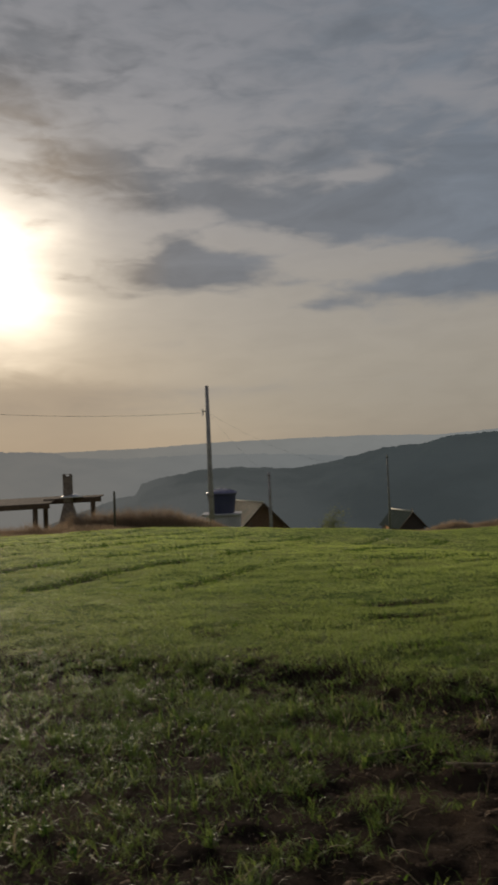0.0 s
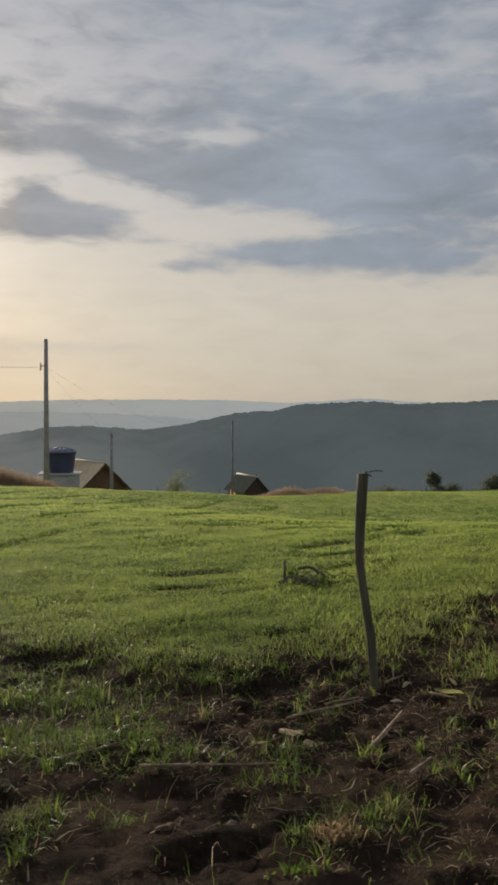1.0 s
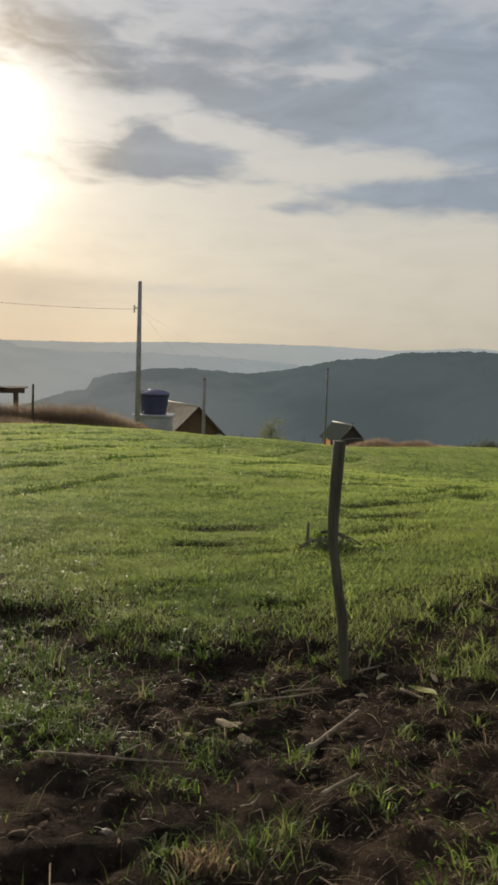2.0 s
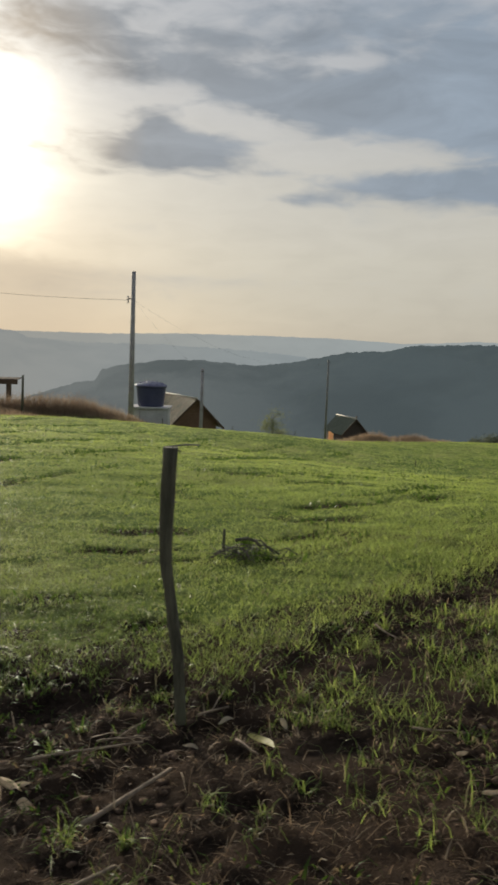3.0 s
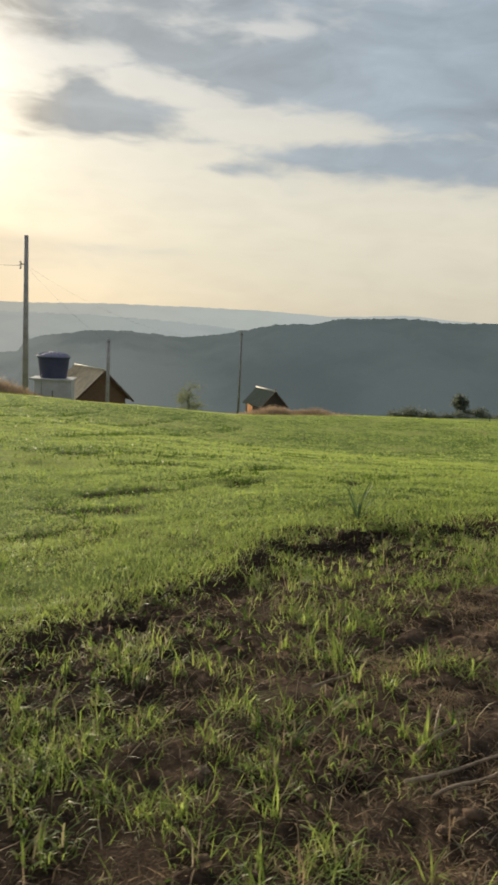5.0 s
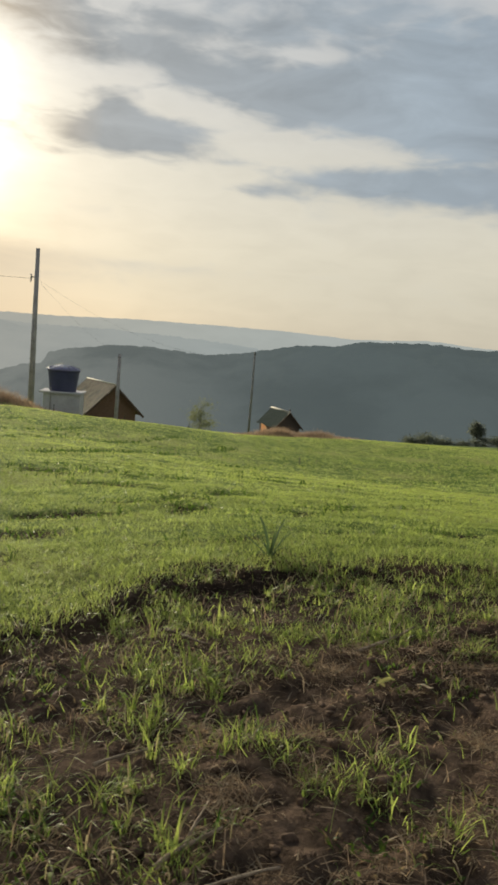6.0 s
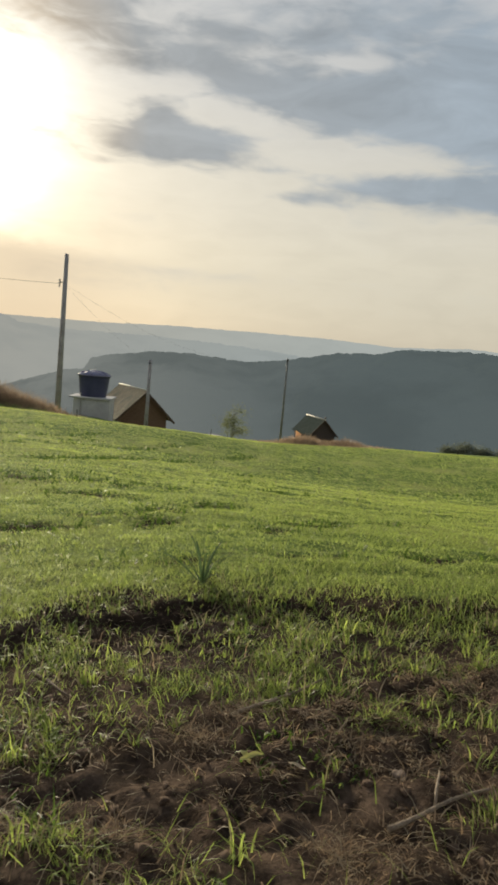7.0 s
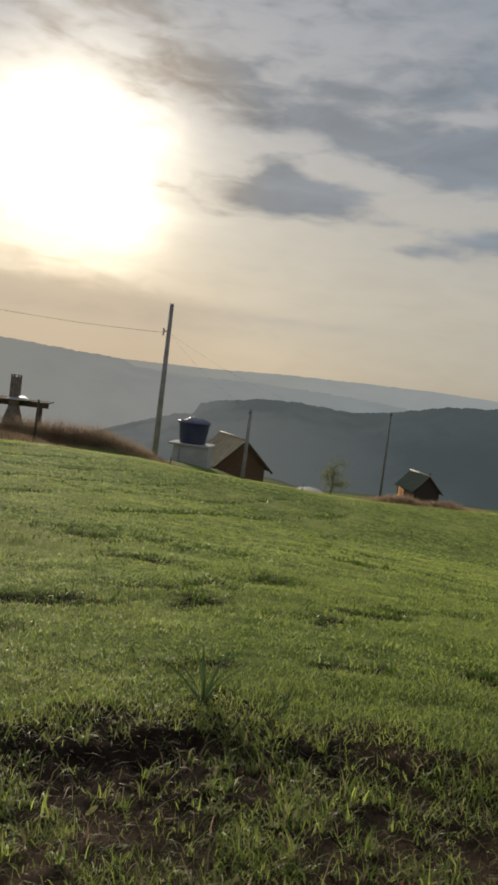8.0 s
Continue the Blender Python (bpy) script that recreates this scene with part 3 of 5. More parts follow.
def ridge(name, mat, label, bearings, rises, distance, depth, base, crowns, seed, count=620, rows=46):
    """A long ridge: the skyline's rise in degrees by bearing, with crowns of trees as relief."""
    b = np.linspace(bearings[0], bearings[-1], count)
    top = np.interp(b, bearings, rises)
    for _ in range(3):
        top[1:-1] = (top[:-2] + 2 * top[1:-1] + top[2:]) / 4
    t = np.linspace(0, 1, rows)
    bb, tt = np.meshgrid(np.radians(b), t)
    reach = distance - depth * (1 - tt)
    fold = fractal(np.degrees(bb), tt * 6, 2.2, 3, seed)
    crest = 1.4 + distance * np.tan(np.radians(top))[None, :]
    z = base + (crest - base) * (1 - (1 - tt) ** 1.7) + (fold - 0.5) * 26 * np.sin(math.pi * tt) ** 0.8
    z = z + crowns * (fractal(np.degrees(bb) * distance / 57.3, reach, 9, 2, seed + 5) - 0.6) * np.minimum(1, 2.5 * tt)
    x, y = reach * np.sin(bb), reach * np.cos(bb)
    x = np.vstack([x, x[-1] * 1.04])
    y = np.vstack([y, y[-1] * 1.04])
    z = np.vstack([z, z[-1] * 0 + base])
    index = np.arange(x.size).reshape(rows + 1, count)
    quads = np.stack([index[:-1, :-1], index[:-1, 1:], index[1:, 1:], index[1:, :-1]], -1).reshape(-1, 4)
    return tagged(raw(name, np.stack([x, y, z], -1).reshape(-1, 3), quads, mat, smooth=True), label, "hill", kind="structure")


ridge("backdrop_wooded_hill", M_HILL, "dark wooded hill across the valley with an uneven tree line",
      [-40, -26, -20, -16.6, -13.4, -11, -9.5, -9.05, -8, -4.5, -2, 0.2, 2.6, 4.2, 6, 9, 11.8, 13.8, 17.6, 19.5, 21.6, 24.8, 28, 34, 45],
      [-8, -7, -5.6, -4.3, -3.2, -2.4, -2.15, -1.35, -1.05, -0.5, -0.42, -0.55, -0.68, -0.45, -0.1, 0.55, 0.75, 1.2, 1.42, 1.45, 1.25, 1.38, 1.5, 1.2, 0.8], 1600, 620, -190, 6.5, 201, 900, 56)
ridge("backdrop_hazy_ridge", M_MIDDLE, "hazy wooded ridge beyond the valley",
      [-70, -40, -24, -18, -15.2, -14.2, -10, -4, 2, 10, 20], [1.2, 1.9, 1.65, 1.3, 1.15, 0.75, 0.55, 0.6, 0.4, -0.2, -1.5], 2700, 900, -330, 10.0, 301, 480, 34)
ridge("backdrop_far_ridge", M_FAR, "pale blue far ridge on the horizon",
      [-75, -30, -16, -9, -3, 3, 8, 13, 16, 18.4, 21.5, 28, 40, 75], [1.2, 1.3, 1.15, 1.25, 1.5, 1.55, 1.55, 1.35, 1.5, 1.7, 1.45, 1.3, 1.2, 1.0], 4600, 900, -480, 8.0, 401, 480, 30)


# ---- things near the camera ----
def on_land(x, y, lift=0.0):
    return (x, y, float(land(np.array([x]), np.array([y]))[0]) + lift)


def build_fence_post():
    """A crooked post, bent below the middle, with a cut end of wire at its top."""
    rng = random.Random(4)
    base = on_land(2.44, 5.33, -0.02)
    post = thing("fence_post", base, "crooked weathered wooden fence post standing in bare soil", "fence post")
    x0, y0, z0 = base
    line = [(2.445, -0.42), (2.44, -0.34), (2.432, -0.2), (2.42, -0.05), (2.395, 0.11), (2.37, 0.27), (2.35, 0.41), (2.346, 0.56), (2.35, 0.74), (2.355, 0.86), (2.357, 0.948)]
    radii = [0.026, 0.026, 0.026, 0.027, 0.027, 0.027, 0.028, 0.030, 0.033, 0.035, 0.035]
    bm = bmesh.new()
    tube(bm, [(x - x0, 0.012 * math.sin(5 * z), z - z0) for x, z in line], radii, 11, 0.07, rng)
    part("post", bm, M_POST, post)
    bm = bmesh.new()
    tube(bm, [(-0.035, -0.035, 0.93 - z0), (0.0 - 0.08, -0.04, 0.955 - z0), (-0.01, -0.02, 0.962 - z0), (0.045, 0.0, 0.960 - z0)], [0.004] * 4, 6)
    part("wire_stub", bm, M_WIRE, post, "cut end of rusty wire")
    bm = bmesh.new()
    tube(bm, [(x0 * 0 - 0.085, 0.03, 0.70 - z0), (-0.045, -0.045, 0.70 - z0)], [0.004, 0.003], 6)
    part("staple", bm, M_WIRE, post)


build_fence_post()


def build_stick(a, b, radius, label, mat, bend=0.02, fork=False, seed=1):
    """A fallen stick from a to b, lying on the ground."""
    rng = random.Random(seed)
    mid = ((a[0] + b[0]) / 2, (a[1] + b[1]) / 2)
    root = on_land(*mid)
    count = 7
    arc, wave = rng.uniform(-1, 1), rng.uniform(-0.5, 0.5)
    pts, radii = [], []
    for i in range(count):
        t = i / (count - 1)
        x = a[0] + (b[0] - a[0]) * t + bend * arc * math.sin(math.pi * t)
        y = a[1] + (b[1] - a[1]) * t + bend * wave * math.sin(2 * math.pi * t)
        z = on_land(x, y)[2] + radius + 0.012
        pts.append((x - root[0], y - root[1], z - root[2]))
        radii.append(radius * (1.0 - 0.45 * t) * rng.uniform(0.9, 1.1))
    # a stick is stiff: it lies along a straight line over the highest clods
    za, zb = pts[0][2], pts[-1][2]
    line = [za + (zb - za) * i / (count - 1) for i in range(count)]
    over = max(0.0, max(p[2] - l for p, l in zip(pts, line))) * 0.6
    pts = [(p[0], p[1], l + over) for p, l in zip(pts, line)]
    bm = bmesh.new()
    tube(bm, pts, radii, 7, 0.12, rng)
    if fork:
        p = Vector(pts[3])
        along = (Vector(pts[4]) - p).normalized()
        side = Vector((-along.y, along.x, 0.35))
        tube(bm, [p, p + along * 0.06 + side * 0.05, p + along * 0.13 + side * 0.1], [radius * 0.6, radius * 0.5, radius * 0.3], 6, 0.1, rng)
    ob = part("stick", bm, mat)
    ob.location = root
    return tagged(ob, label, "stick", "sticks on the soil")


STICKS = [
    ((2.13, 4.46), (2.43, 4.84), 0.013, "thick bleached grey stick lying on bare soil", M_STICK, False),
    ((2.13, 3.97), (2.30, 4.15), 0.010, "short pale split stick on bare soil", M_STICK, False),
    ((1.00, 4.35), (1.64, 4.28), 0.0065, "long thin bleached twig on dark soil", M_STICK, True),
    ((1.81, 4.94), (2.29, 5.08), 0.008, "thin brown twig beside the fence post", M_STICK, False),
    ((2.08, 5.13), (2.29, 5.14), 0.006, "thin forked twig beside the fence post", M_STICK, True),
    ((1.83, 3.99), (1.91, 4.05), 0.005, "small dry twig on dark soil", M_STICK, False),
    ((2.52, 5.34), (2.67, 5.43), 0.007, "small bent twig lying in the soil", M_STICK, True),
    ((2.70, 5.09), (2.79, 4.93), 0.008, "dry yellowish stalk lying in the soil", M_STICK, False),
    ((3.58, 6.43), (3.69, 6.23), 0.009, "pale dry stalk at the edge of the grass", M_STICK, False),
    ((5.29, 7.42), (5.53, 7.10), 0.011, "dark stick lying in sparse grass", M_BARK, False),
    ((6.27, 6.87), (6.67, 7.22), 0.009, "long slender twig lying on the soil", M_STICK, True),
    ((5.29, 5.26), (5.49, 5.38), 0.009, "curved dry twig on brown soil", M_STICK, True),
    ((5.20, 5.12), (5.65, 5.22), 0.008, "long thin twig on brown soil", M_STICK, False),
    ((5.05, 5.90), (5.29, 6.08), 0.008, "pale dry stalk beside a grass tuft", M_STICK, False),
    ((5.29, 6.13), (5.53, 6.09), 0.008, "small brown twig on reddish soil", M_BARK, False),
    ((5.25, 5.00), (5.53, 5.09), 0.007, "thin pale straw stalk on brown soil", M_STICK, False),
    ((3.48, 5.08), (3.73, 5.02), 0.006, "thin bent straw stalk on dark soil", M_STICK, False),
    ((0.63, 4.53), (0.95, 4.69), 0.007, "short dry twig among grass tufts", M_STICK, False),
    ((6.72, 6.04), (7.12, 6.26), 0.010, "dry twig lying on crumbly soil", M_STICK, True),
]
for i, (a, b, r, label, mat, fork) in enumerate(STICKS):
    build_stick(a, b, r, label, mat, 0.025, fork, 10 + i)


def build_chip(x, y, length, width, turn, label, seed):
    """A splintered chip of fresh wood: a wedge with torn ends."""
    rng = random.Random(seed)
    bm = bmesh.new()
    rows = []
    for i in range(5):
        t = i / 4
        w = width * (1 - 0.8 * abs(2 * t - 0.8) ** 1.6) * rng.uniform(0.65, 1.25)
        h = width * 0.22 * rng.uniform(0.5, 1.4)
        jag = length * 0.06 * rng.uniform(-1, 1)
        rows.append([bm.verts.new((length * (t - 0.5) + jag, s * w / 2, z)) for s, z in ((-1, 0), (1, 0), (0.8, h), (0.1, h * 1.2), (-0.8, h * 0.8))])
    for a, b in zip(rows, rows[1:]):
        for k in range(5):
            bm.faces.new((a[k], a[(k + 1) % 5], b[(k + 1) % 5], b[k]))
    bm.faces.new(rows[0][::-1])
    bm.faces.new(rows[-1])
    ob = part("wood_chip", bm, M_CHIP)
    ob.matrix_world = pose(*on_land(x, y, 0.012), rng.uniform(12, 30), rng.uniform(-8, 8), turn)
    tagged(ob, label, "wood chip", "wood chips on the soil")


for i, (x, y, l, w, turn, label) in enumerate([
        (1.80, 4.77, 0.15, 0.05, -40, "fresh pale splinter of wood on dark soil"), (1.88, 4.68, 0.15, 0.042, -48, "fresh split wood chip on dark soil"),
        (1.61, 4.64, 0.06, 0.022, 6, "small pale wood chip on dark soil"), (1.84, 4.79, 0.07, 0.025, 20, "pale chip of wood near the fence post"),
        (3.63, 4.84, 0.05, 0.024, 15, "small orange wood chip on soil"), (3.65, 4.54, 0.08, 0.026, 10, "pale wood chip on dark soil"),
        # a yellow leaf, built with the same shape as the chips
        (5.19, 5.755, 0.065, 0.03, -40, "pale yellow leaf on reddish soil, shaped as a wood chip")]):
    build_chip(x, y, l, w, turn, label, 50 + i)


def build_stone(x, y, size, label, seed):
    rng = random.Random(seed)
    bm = bmesh.new()
    bmesh.ops.create_icosphere(bm, subdivisions=3, radius=0.5)
    shift = Vector((rng.uniform(0, 50), 0, 0))
    for v in bm.verts:
        v.co *= 1 + 0.55 * noise.noise(v.co * 2.2 + shift) + 0.25 * noise.noise(v.co * 5 + shift)
        v.co = Vector((v.co.x * size, v.co.y * size * 0.75, v.co.z * size * 0.55))
    for f in bm.faces:
        f.smooth = True
    ob = part("stone", bm, M_STONE)
    ob.matrix_world = pose(*on_land(x, y, size * 0.06), 0, 0, rng.uniform(0, 360))
    tagged(ob, label, "stone", "stones on the soil")


for i, (x, y, s, label) in enumerate([(3.91, 4.865, 0.085, "brown rounded field stone half sunk in soil"), (3.79, 5.09, 0.05, "small pale stone on dark soil"),
                                      (4.55, 5.35, 0.05, "small grey stone between grass tufts"), (6.86, 6.45, 0.06, "small reddish stone on crumbly soil"), (1.35, 3.9, 0.05, "small dark stone on bare soil")]):
    build_stone(x, y, s, label, 80 + i)


# ---- blades, leaves and litter ----
def blades(x, y, length, width, lean, rng, lift=-0.01, flat=0.0):
    """Bent blades rooted at x, y: vertices, quads, triangles."""
    n = len(x)
    z = land(x, y) + lift
    turn, fall = rng.uniform(0, 2 * math.pi, n), rng.uniform(0, 2 * math.pi, n)
    side = np.stack([np.cos(turn), np.sin(turn), np.zeros(n)], -1) * (width / 2)[:, None]
    out = np.stack([np.cos(fall), np.sin(fall), np.zeros(n)], -1)
    up = np.array([0, 0, 1.0])
    root = np.stack([x, y, z], -1)
    L = length[:, None]
    bow = (lean * rng.uniform(0.3, 1.4, n))[:, None]
    rise = 1 - flat
    mid = root + up * L * 0.55 * rise + out * L * bow * 0.30
    tip = root + up * L * (1.0 - 0.35 * np.minimum(bow, 1.3)) * rise + out * L * bow * 0.85
    verts = np.stack([root - side, root + side, mid + side * 0.8, mid - side * 0.8, tip], 1).reshape(-1, 3)
    k = np.arange(n)[:, None] * 5
    return verts, k + np.array([[0, 1, 2, 3]]), k + np.array([[3, 2, 4]])


def gather(sets):
    verts, quads, tris, tints, start = [], [], [], [], 0
    for v, q, t, tint in sets:
        verts.append(v), quads.append(q + start), tris.append(t + start), tints.append(np.repeat(tint, len(v) // len(tint)))
        start += len(v)
    return np.concatenate(verts), [np.concatenate(quads), np.concatenate(tris)], np.concatenate(tints)


def scatter(rng, count, x0, x1, y0, y1):
    return rng.uniform(x0, x1, count), rng.uniform(y0, y1, count)


def in_view(x, y, margin=1.0):
    """The wedge of the field that the walk looks over."""
    return (x > -1.0 - 0.42 * y - margin) & (x < 5.5 + 0.62 * y + margin)


def arching(x, y, length, width, lean, rng, lift=-0.01):
    """Longer blades that rise and bend over in three stretches."""
    n = len(x)
    root = np.stack([x, y, land(x, y) + lift], -1)
    turn = rng.uniform(0, 2 * math.pi, n)
    out = np.stack([np.cos(turn), np.sin(turn), np.zeros(n)], -1)
    side = np.stack([-np.sin(turn), np.cos(turn), np.zeros(n)], -1) * (width / 2)[:, None]
    bow = lean * rng.uniform(0.35, 1.5, n)
    rows, place, slope = [root - side, root + side], root, rng.uniform(0.05, 0.75, n)
    for k, share in enumerate((0.4, 0.35, 0.25)):
        along = out * np.sin(slope)[:, None] + np.array([0, 0, 1.0]) * np.cos(slope)[:, None]
        place = place + along * (length * share)[:, None]
        slope = slope + bow * (0.75 + 0.3 * k)
        if k < 2:
            rows += [place - side * (0.95 - 0.3 * k), place + side * (0.95 - 0.3 * k)]
        else:
            rows.append(place)
    k = np.arange(n)[:, None] * 7
    quads = np.concatenate([k + np.array([[0, 1, 3, 2]]), k + np.array([[2, 3, 5, 4]])])
    return np.stack(rows, 1).reshape(-1, 3), quads, k + np.array([[4, 5, 6]])


def clumps(x, y):
    """Where grass has taken hold on the soil, between bare hollows."""
    return step(fractal(x, y, 0.38, 2, 117), 0.40, 0.54)


def build_grass():
    rng = np.random.default_rng(7)
    sets = []
    # reach, blades per square metre, length, width
    for y0, y1, density, long, wide in ((1.6, 6.2, 3300, 0.070, 0.0032), (6.2, 10, 3300, 0.056, 0.0040), (10, 16, 1350, 0.050, 0.007),
                                        (16, 26, 430, 0.050, 0.013), (26, 47, 120, 0.055, 0.023)):
        x0, x1 = -1.0 - 0.42 * y1 - 1, 5.5 + 0.62 * y1 + 1
        if y1 > 20:
            x1 = min(x1, 34)
        count = int(density * (x1 - x0) * (y1 - y0))
        x, y = scatter(rng, count, x0, x1, y0, y1)
        keep = in_view(x, y) & (np.hypot(x - 3.2, y - 2.4) > 0.5)
        keep &= y > 0.9 + 0.62 * np.clip(x, 0, 20) * 0.9 - 0.2 * np.clip(x - 7, 0, 20)
        x, y = x[keep], y[keep]
        cover, weeds, inside = turf_cover(x, y), rank_weeds(x, y), field_edge(x, y)
        clump = step(fractal(x, y, 0.16, 2, 111), 0.35, 0.62)
        bunch = step(fractal(x, y, 0.15, 2, 113), 0.41, 0.56) * (0.25 + 0.95 * clumps(x, y))
        sown = step(inside, -0.2, 0.3)
        chance = cover * (sown * (0.72 + 0.28 * clump) + (1 - sown) * (0.09 + 1.25 * bunch) * np.interp(x, [0.6, 1.5, 3.0, 5.0, 5.6], [1.7, 1.2, 0.7, 0.75, 1.5])) * (1 - 0.85 * weeds)
        keep = rng.uniform(0, 1, len(x)) < chance
        x, y = x[keep], y[keep]
        vigour = fractal(x, y, 1.1, 3, 121)
        vigour = 0.5 * vigour + 0.5 * fractal(x, y, 0.42, 2, 15)
        inside = field_edge(x, y)
        rank = 1 + (0.4 + 0.15 * step(x, 2.8, 4.0)) * step(-inside, -1.1, 0.1)
        vigour = vigour + (0.55 - vigour) * 0.6 * step(y, 9, 13)
        length = long * rank * (0.25 + 1.5 * vigour) * rng.uniform(0.5, 1.35, len(x))
        tint = np.clip(0.15 + 0.5 * fractal(x, y, 0.9, 3, 131) + 0.35 * fractal(x, y, 7.0, 2, 141) + rng.normal(0, 0.16, len(x)) * (1 - 0.5 * step(y, 9, 14)), 0, 1)
        wild = 0.55 * step(-inside, -2.8, -0.1) + 0.45 * step(-inside, -0.5, 0.4)
        shy = np.interp(x, [1.8, 3.2, 4.8, 5.6], [0.75, 0.32, 0.12, 0.16])
        tint = tint * (1 - shy * wild * rng.uniform(0.6, 1.0, len(x))) + 0.12 * (1 - wild)
        dried = rng.uniform(0, 1, len(x)) < 0.02 + np.interp(x, [1.5, 3.5], [0.01, 0.05]) * wild + 0.05 * step(y, 12, 25)
        # paler from y 11 on: distance haze put into the tint; brighter near strip
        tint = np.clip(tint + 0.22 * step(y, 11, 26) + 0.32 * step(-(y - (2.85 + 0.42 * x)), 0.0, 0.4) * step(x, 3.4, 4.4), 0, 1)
        tint = np.where(dried, 2.0, tint)
        width = wide * rng.uniform(0.6, 1.4, len(x))
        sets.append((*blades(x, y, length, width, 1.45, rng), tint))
    # single tufts on the soil, and longer tussocks below the edge of the field
    tx, ty = scatter(rng, 7000, -2.8, 10.5, 2.0, 10.0)
    cover, inside = turf_cover(tx, ty), field_edge(tx, ty)
    keep = in_view(tx, ty) & (rng.uniform(0, 1, len(tx)) < np.where(inside > 0.1, 0.05 * step(-inside, -1.0, 0), (0.05 + (0.55 + 0.35 * step(tx, 2.8, 4.0) + 0.3 * step(tx, 5.0, 5.6)) * cover) * (0.3 + 1.25 * clumps(tx, ty)))) & (ty > 1.6 + 0.5 * tx)
    for a, b in zip(tx[keep], ty[keep]):
        n = int(rng.integers(7, 24))
        spread_by = rng.uniform(0.008, 0.034)
        x, y = rng.normal(a, spread_by, n), rng.normal(b, spread_by, n)
        dry = np.interp(a, [1.6, 3.2], [0.10, 0.26])
        tint = np.where(rng.uniform(0, 1, n) < dry, 2.0, np.clip(rng.normal(rng.uniform(0.15, 0.75) * np.interp(a, [1.6, 3.2, 4.4], [0.5, 0.9, 1.3]), 0.14, n), 0, 1))
        height = rng.uniform(0.06, 0.17, n) * rng.uniform(0.55, 1.15) * np.interp(a, [3.0, 4.0, 5.0, 5.6], [1.05, 1.2, 1.2, 1.05])
        sets.append((*arching(x, y, height, rng.uniform(0.003, 0.0085, n), 0.95, rng), tint))
    # thin growth on the soil behind the walk
    x, y = scatter(rng, 60000, -6, 12, -4.5, 6.5)
    sparse = step(fractal(x, y, 0.9, 3, 191), 0.45, 0.7)
    keep = (y < 1.7 + 0.5 * x) & (rng.uniform(0, 1, len(x)) < 0.05 + 0.6 * sparse) & (np.hypot(x - 3.2, y - 2.4) > 0.5)
    x, y = x[keep], y[keep]
    tint = np.where(rng.uniform(0, 1, len(x)) < 0.3, 2.0, np.clip(rng.normal(0.4, 0.2, len(x)), 0, 1))
    sets.append((*blades(x, y, rng.uniform(0.04, 0.11, len(x)), rng.uniform(0.004, 0.009, len(x)), 1.4, rng), tint))
    verts, faces, tints = gather(sets)
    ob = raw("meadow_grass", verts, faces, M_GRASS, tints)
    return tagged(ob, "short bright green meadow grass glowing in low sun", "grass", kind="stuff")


def build_weeds():
    rng = np.random.default_rng(17)
    sets = []
    x, y = scatter(rng, 420000, -8, 20, 6, 34)
    keep = in_view(x, y) & (rng.uniform(0, 1, len(x)) < rank_weeds(x, y) * np.clip(1.1 - y / 40, 0.25, 1) * 0.75)
    x, y = x[keep], y[keep]
    far = np.clip(y / 10, 0.8, 2.4)
    sets.append((*blades(x, y, rng.uniform(0.05, 0.13, len(x)), rng.uniform(0.010, 0.022, len(x)) * far, 1.2, rng), np.clip(rng.normal(0.45, 0.25, len(x)), 0, 1)))
    # low creeping leaves on the bare strip
    x, y = scatter(rng, 60000, -3, 11, 2, 9.5)
    keep = in_view(x, y) & (rng.uniform(0, 1, len(x)) < (1 - turf_cover(x, y)) * step(fractal(x, y, 0.5, 3, 151), 0.5, 0.7)) & (y > 1.6 + 0.5 * x)
    x, y = x[keep], y[keep]
    sets.append((*blades(x, y, rng.uniform(0.02, 0.06, len(x)), rng.uniform(0.008, 0.016, len(x)), 1.6, rng), np.where(rng.uniform(0, 1, len(x)) < np.interp(x, [1.0, 3.0], [0.03, 0.25]), 2.0, rng.uniform(0.2, 0.9, len(x)))))
    verts, faces, tints = gather(sets)
    return tagged(raw("field_weeds", verts, faces, M_WEED, tints), "dark broad-leaved weeds in patches on the field", "weeds", kind="stuff")


def thatch(x, y):
    """How thickly dead grass lies: in mats on the freshly turned end of the strip, in wisps elsewhere."""
    mats = step(fractal(x, y, 0.45, 3, 161) + 0.06 * step(x, 4.8, 5.6), 0.36, 0.58)
    mats = mats * (1 - 0.85 * step(y, 7.2, 7.8))
    mats = np.maximum(mats, 0.95 * step(-(y - (2.85 + 0.42 * x)), 0.0, 0.5) * step(x, 4.0, 5.0))
    return mats * np.interp(x, [-1, 0.8, 1.8, 3.0, 4.6, 5.4, 9], [0.12, 0.2, 0.32, 0.3, 0.5, 1.0, 1.0])


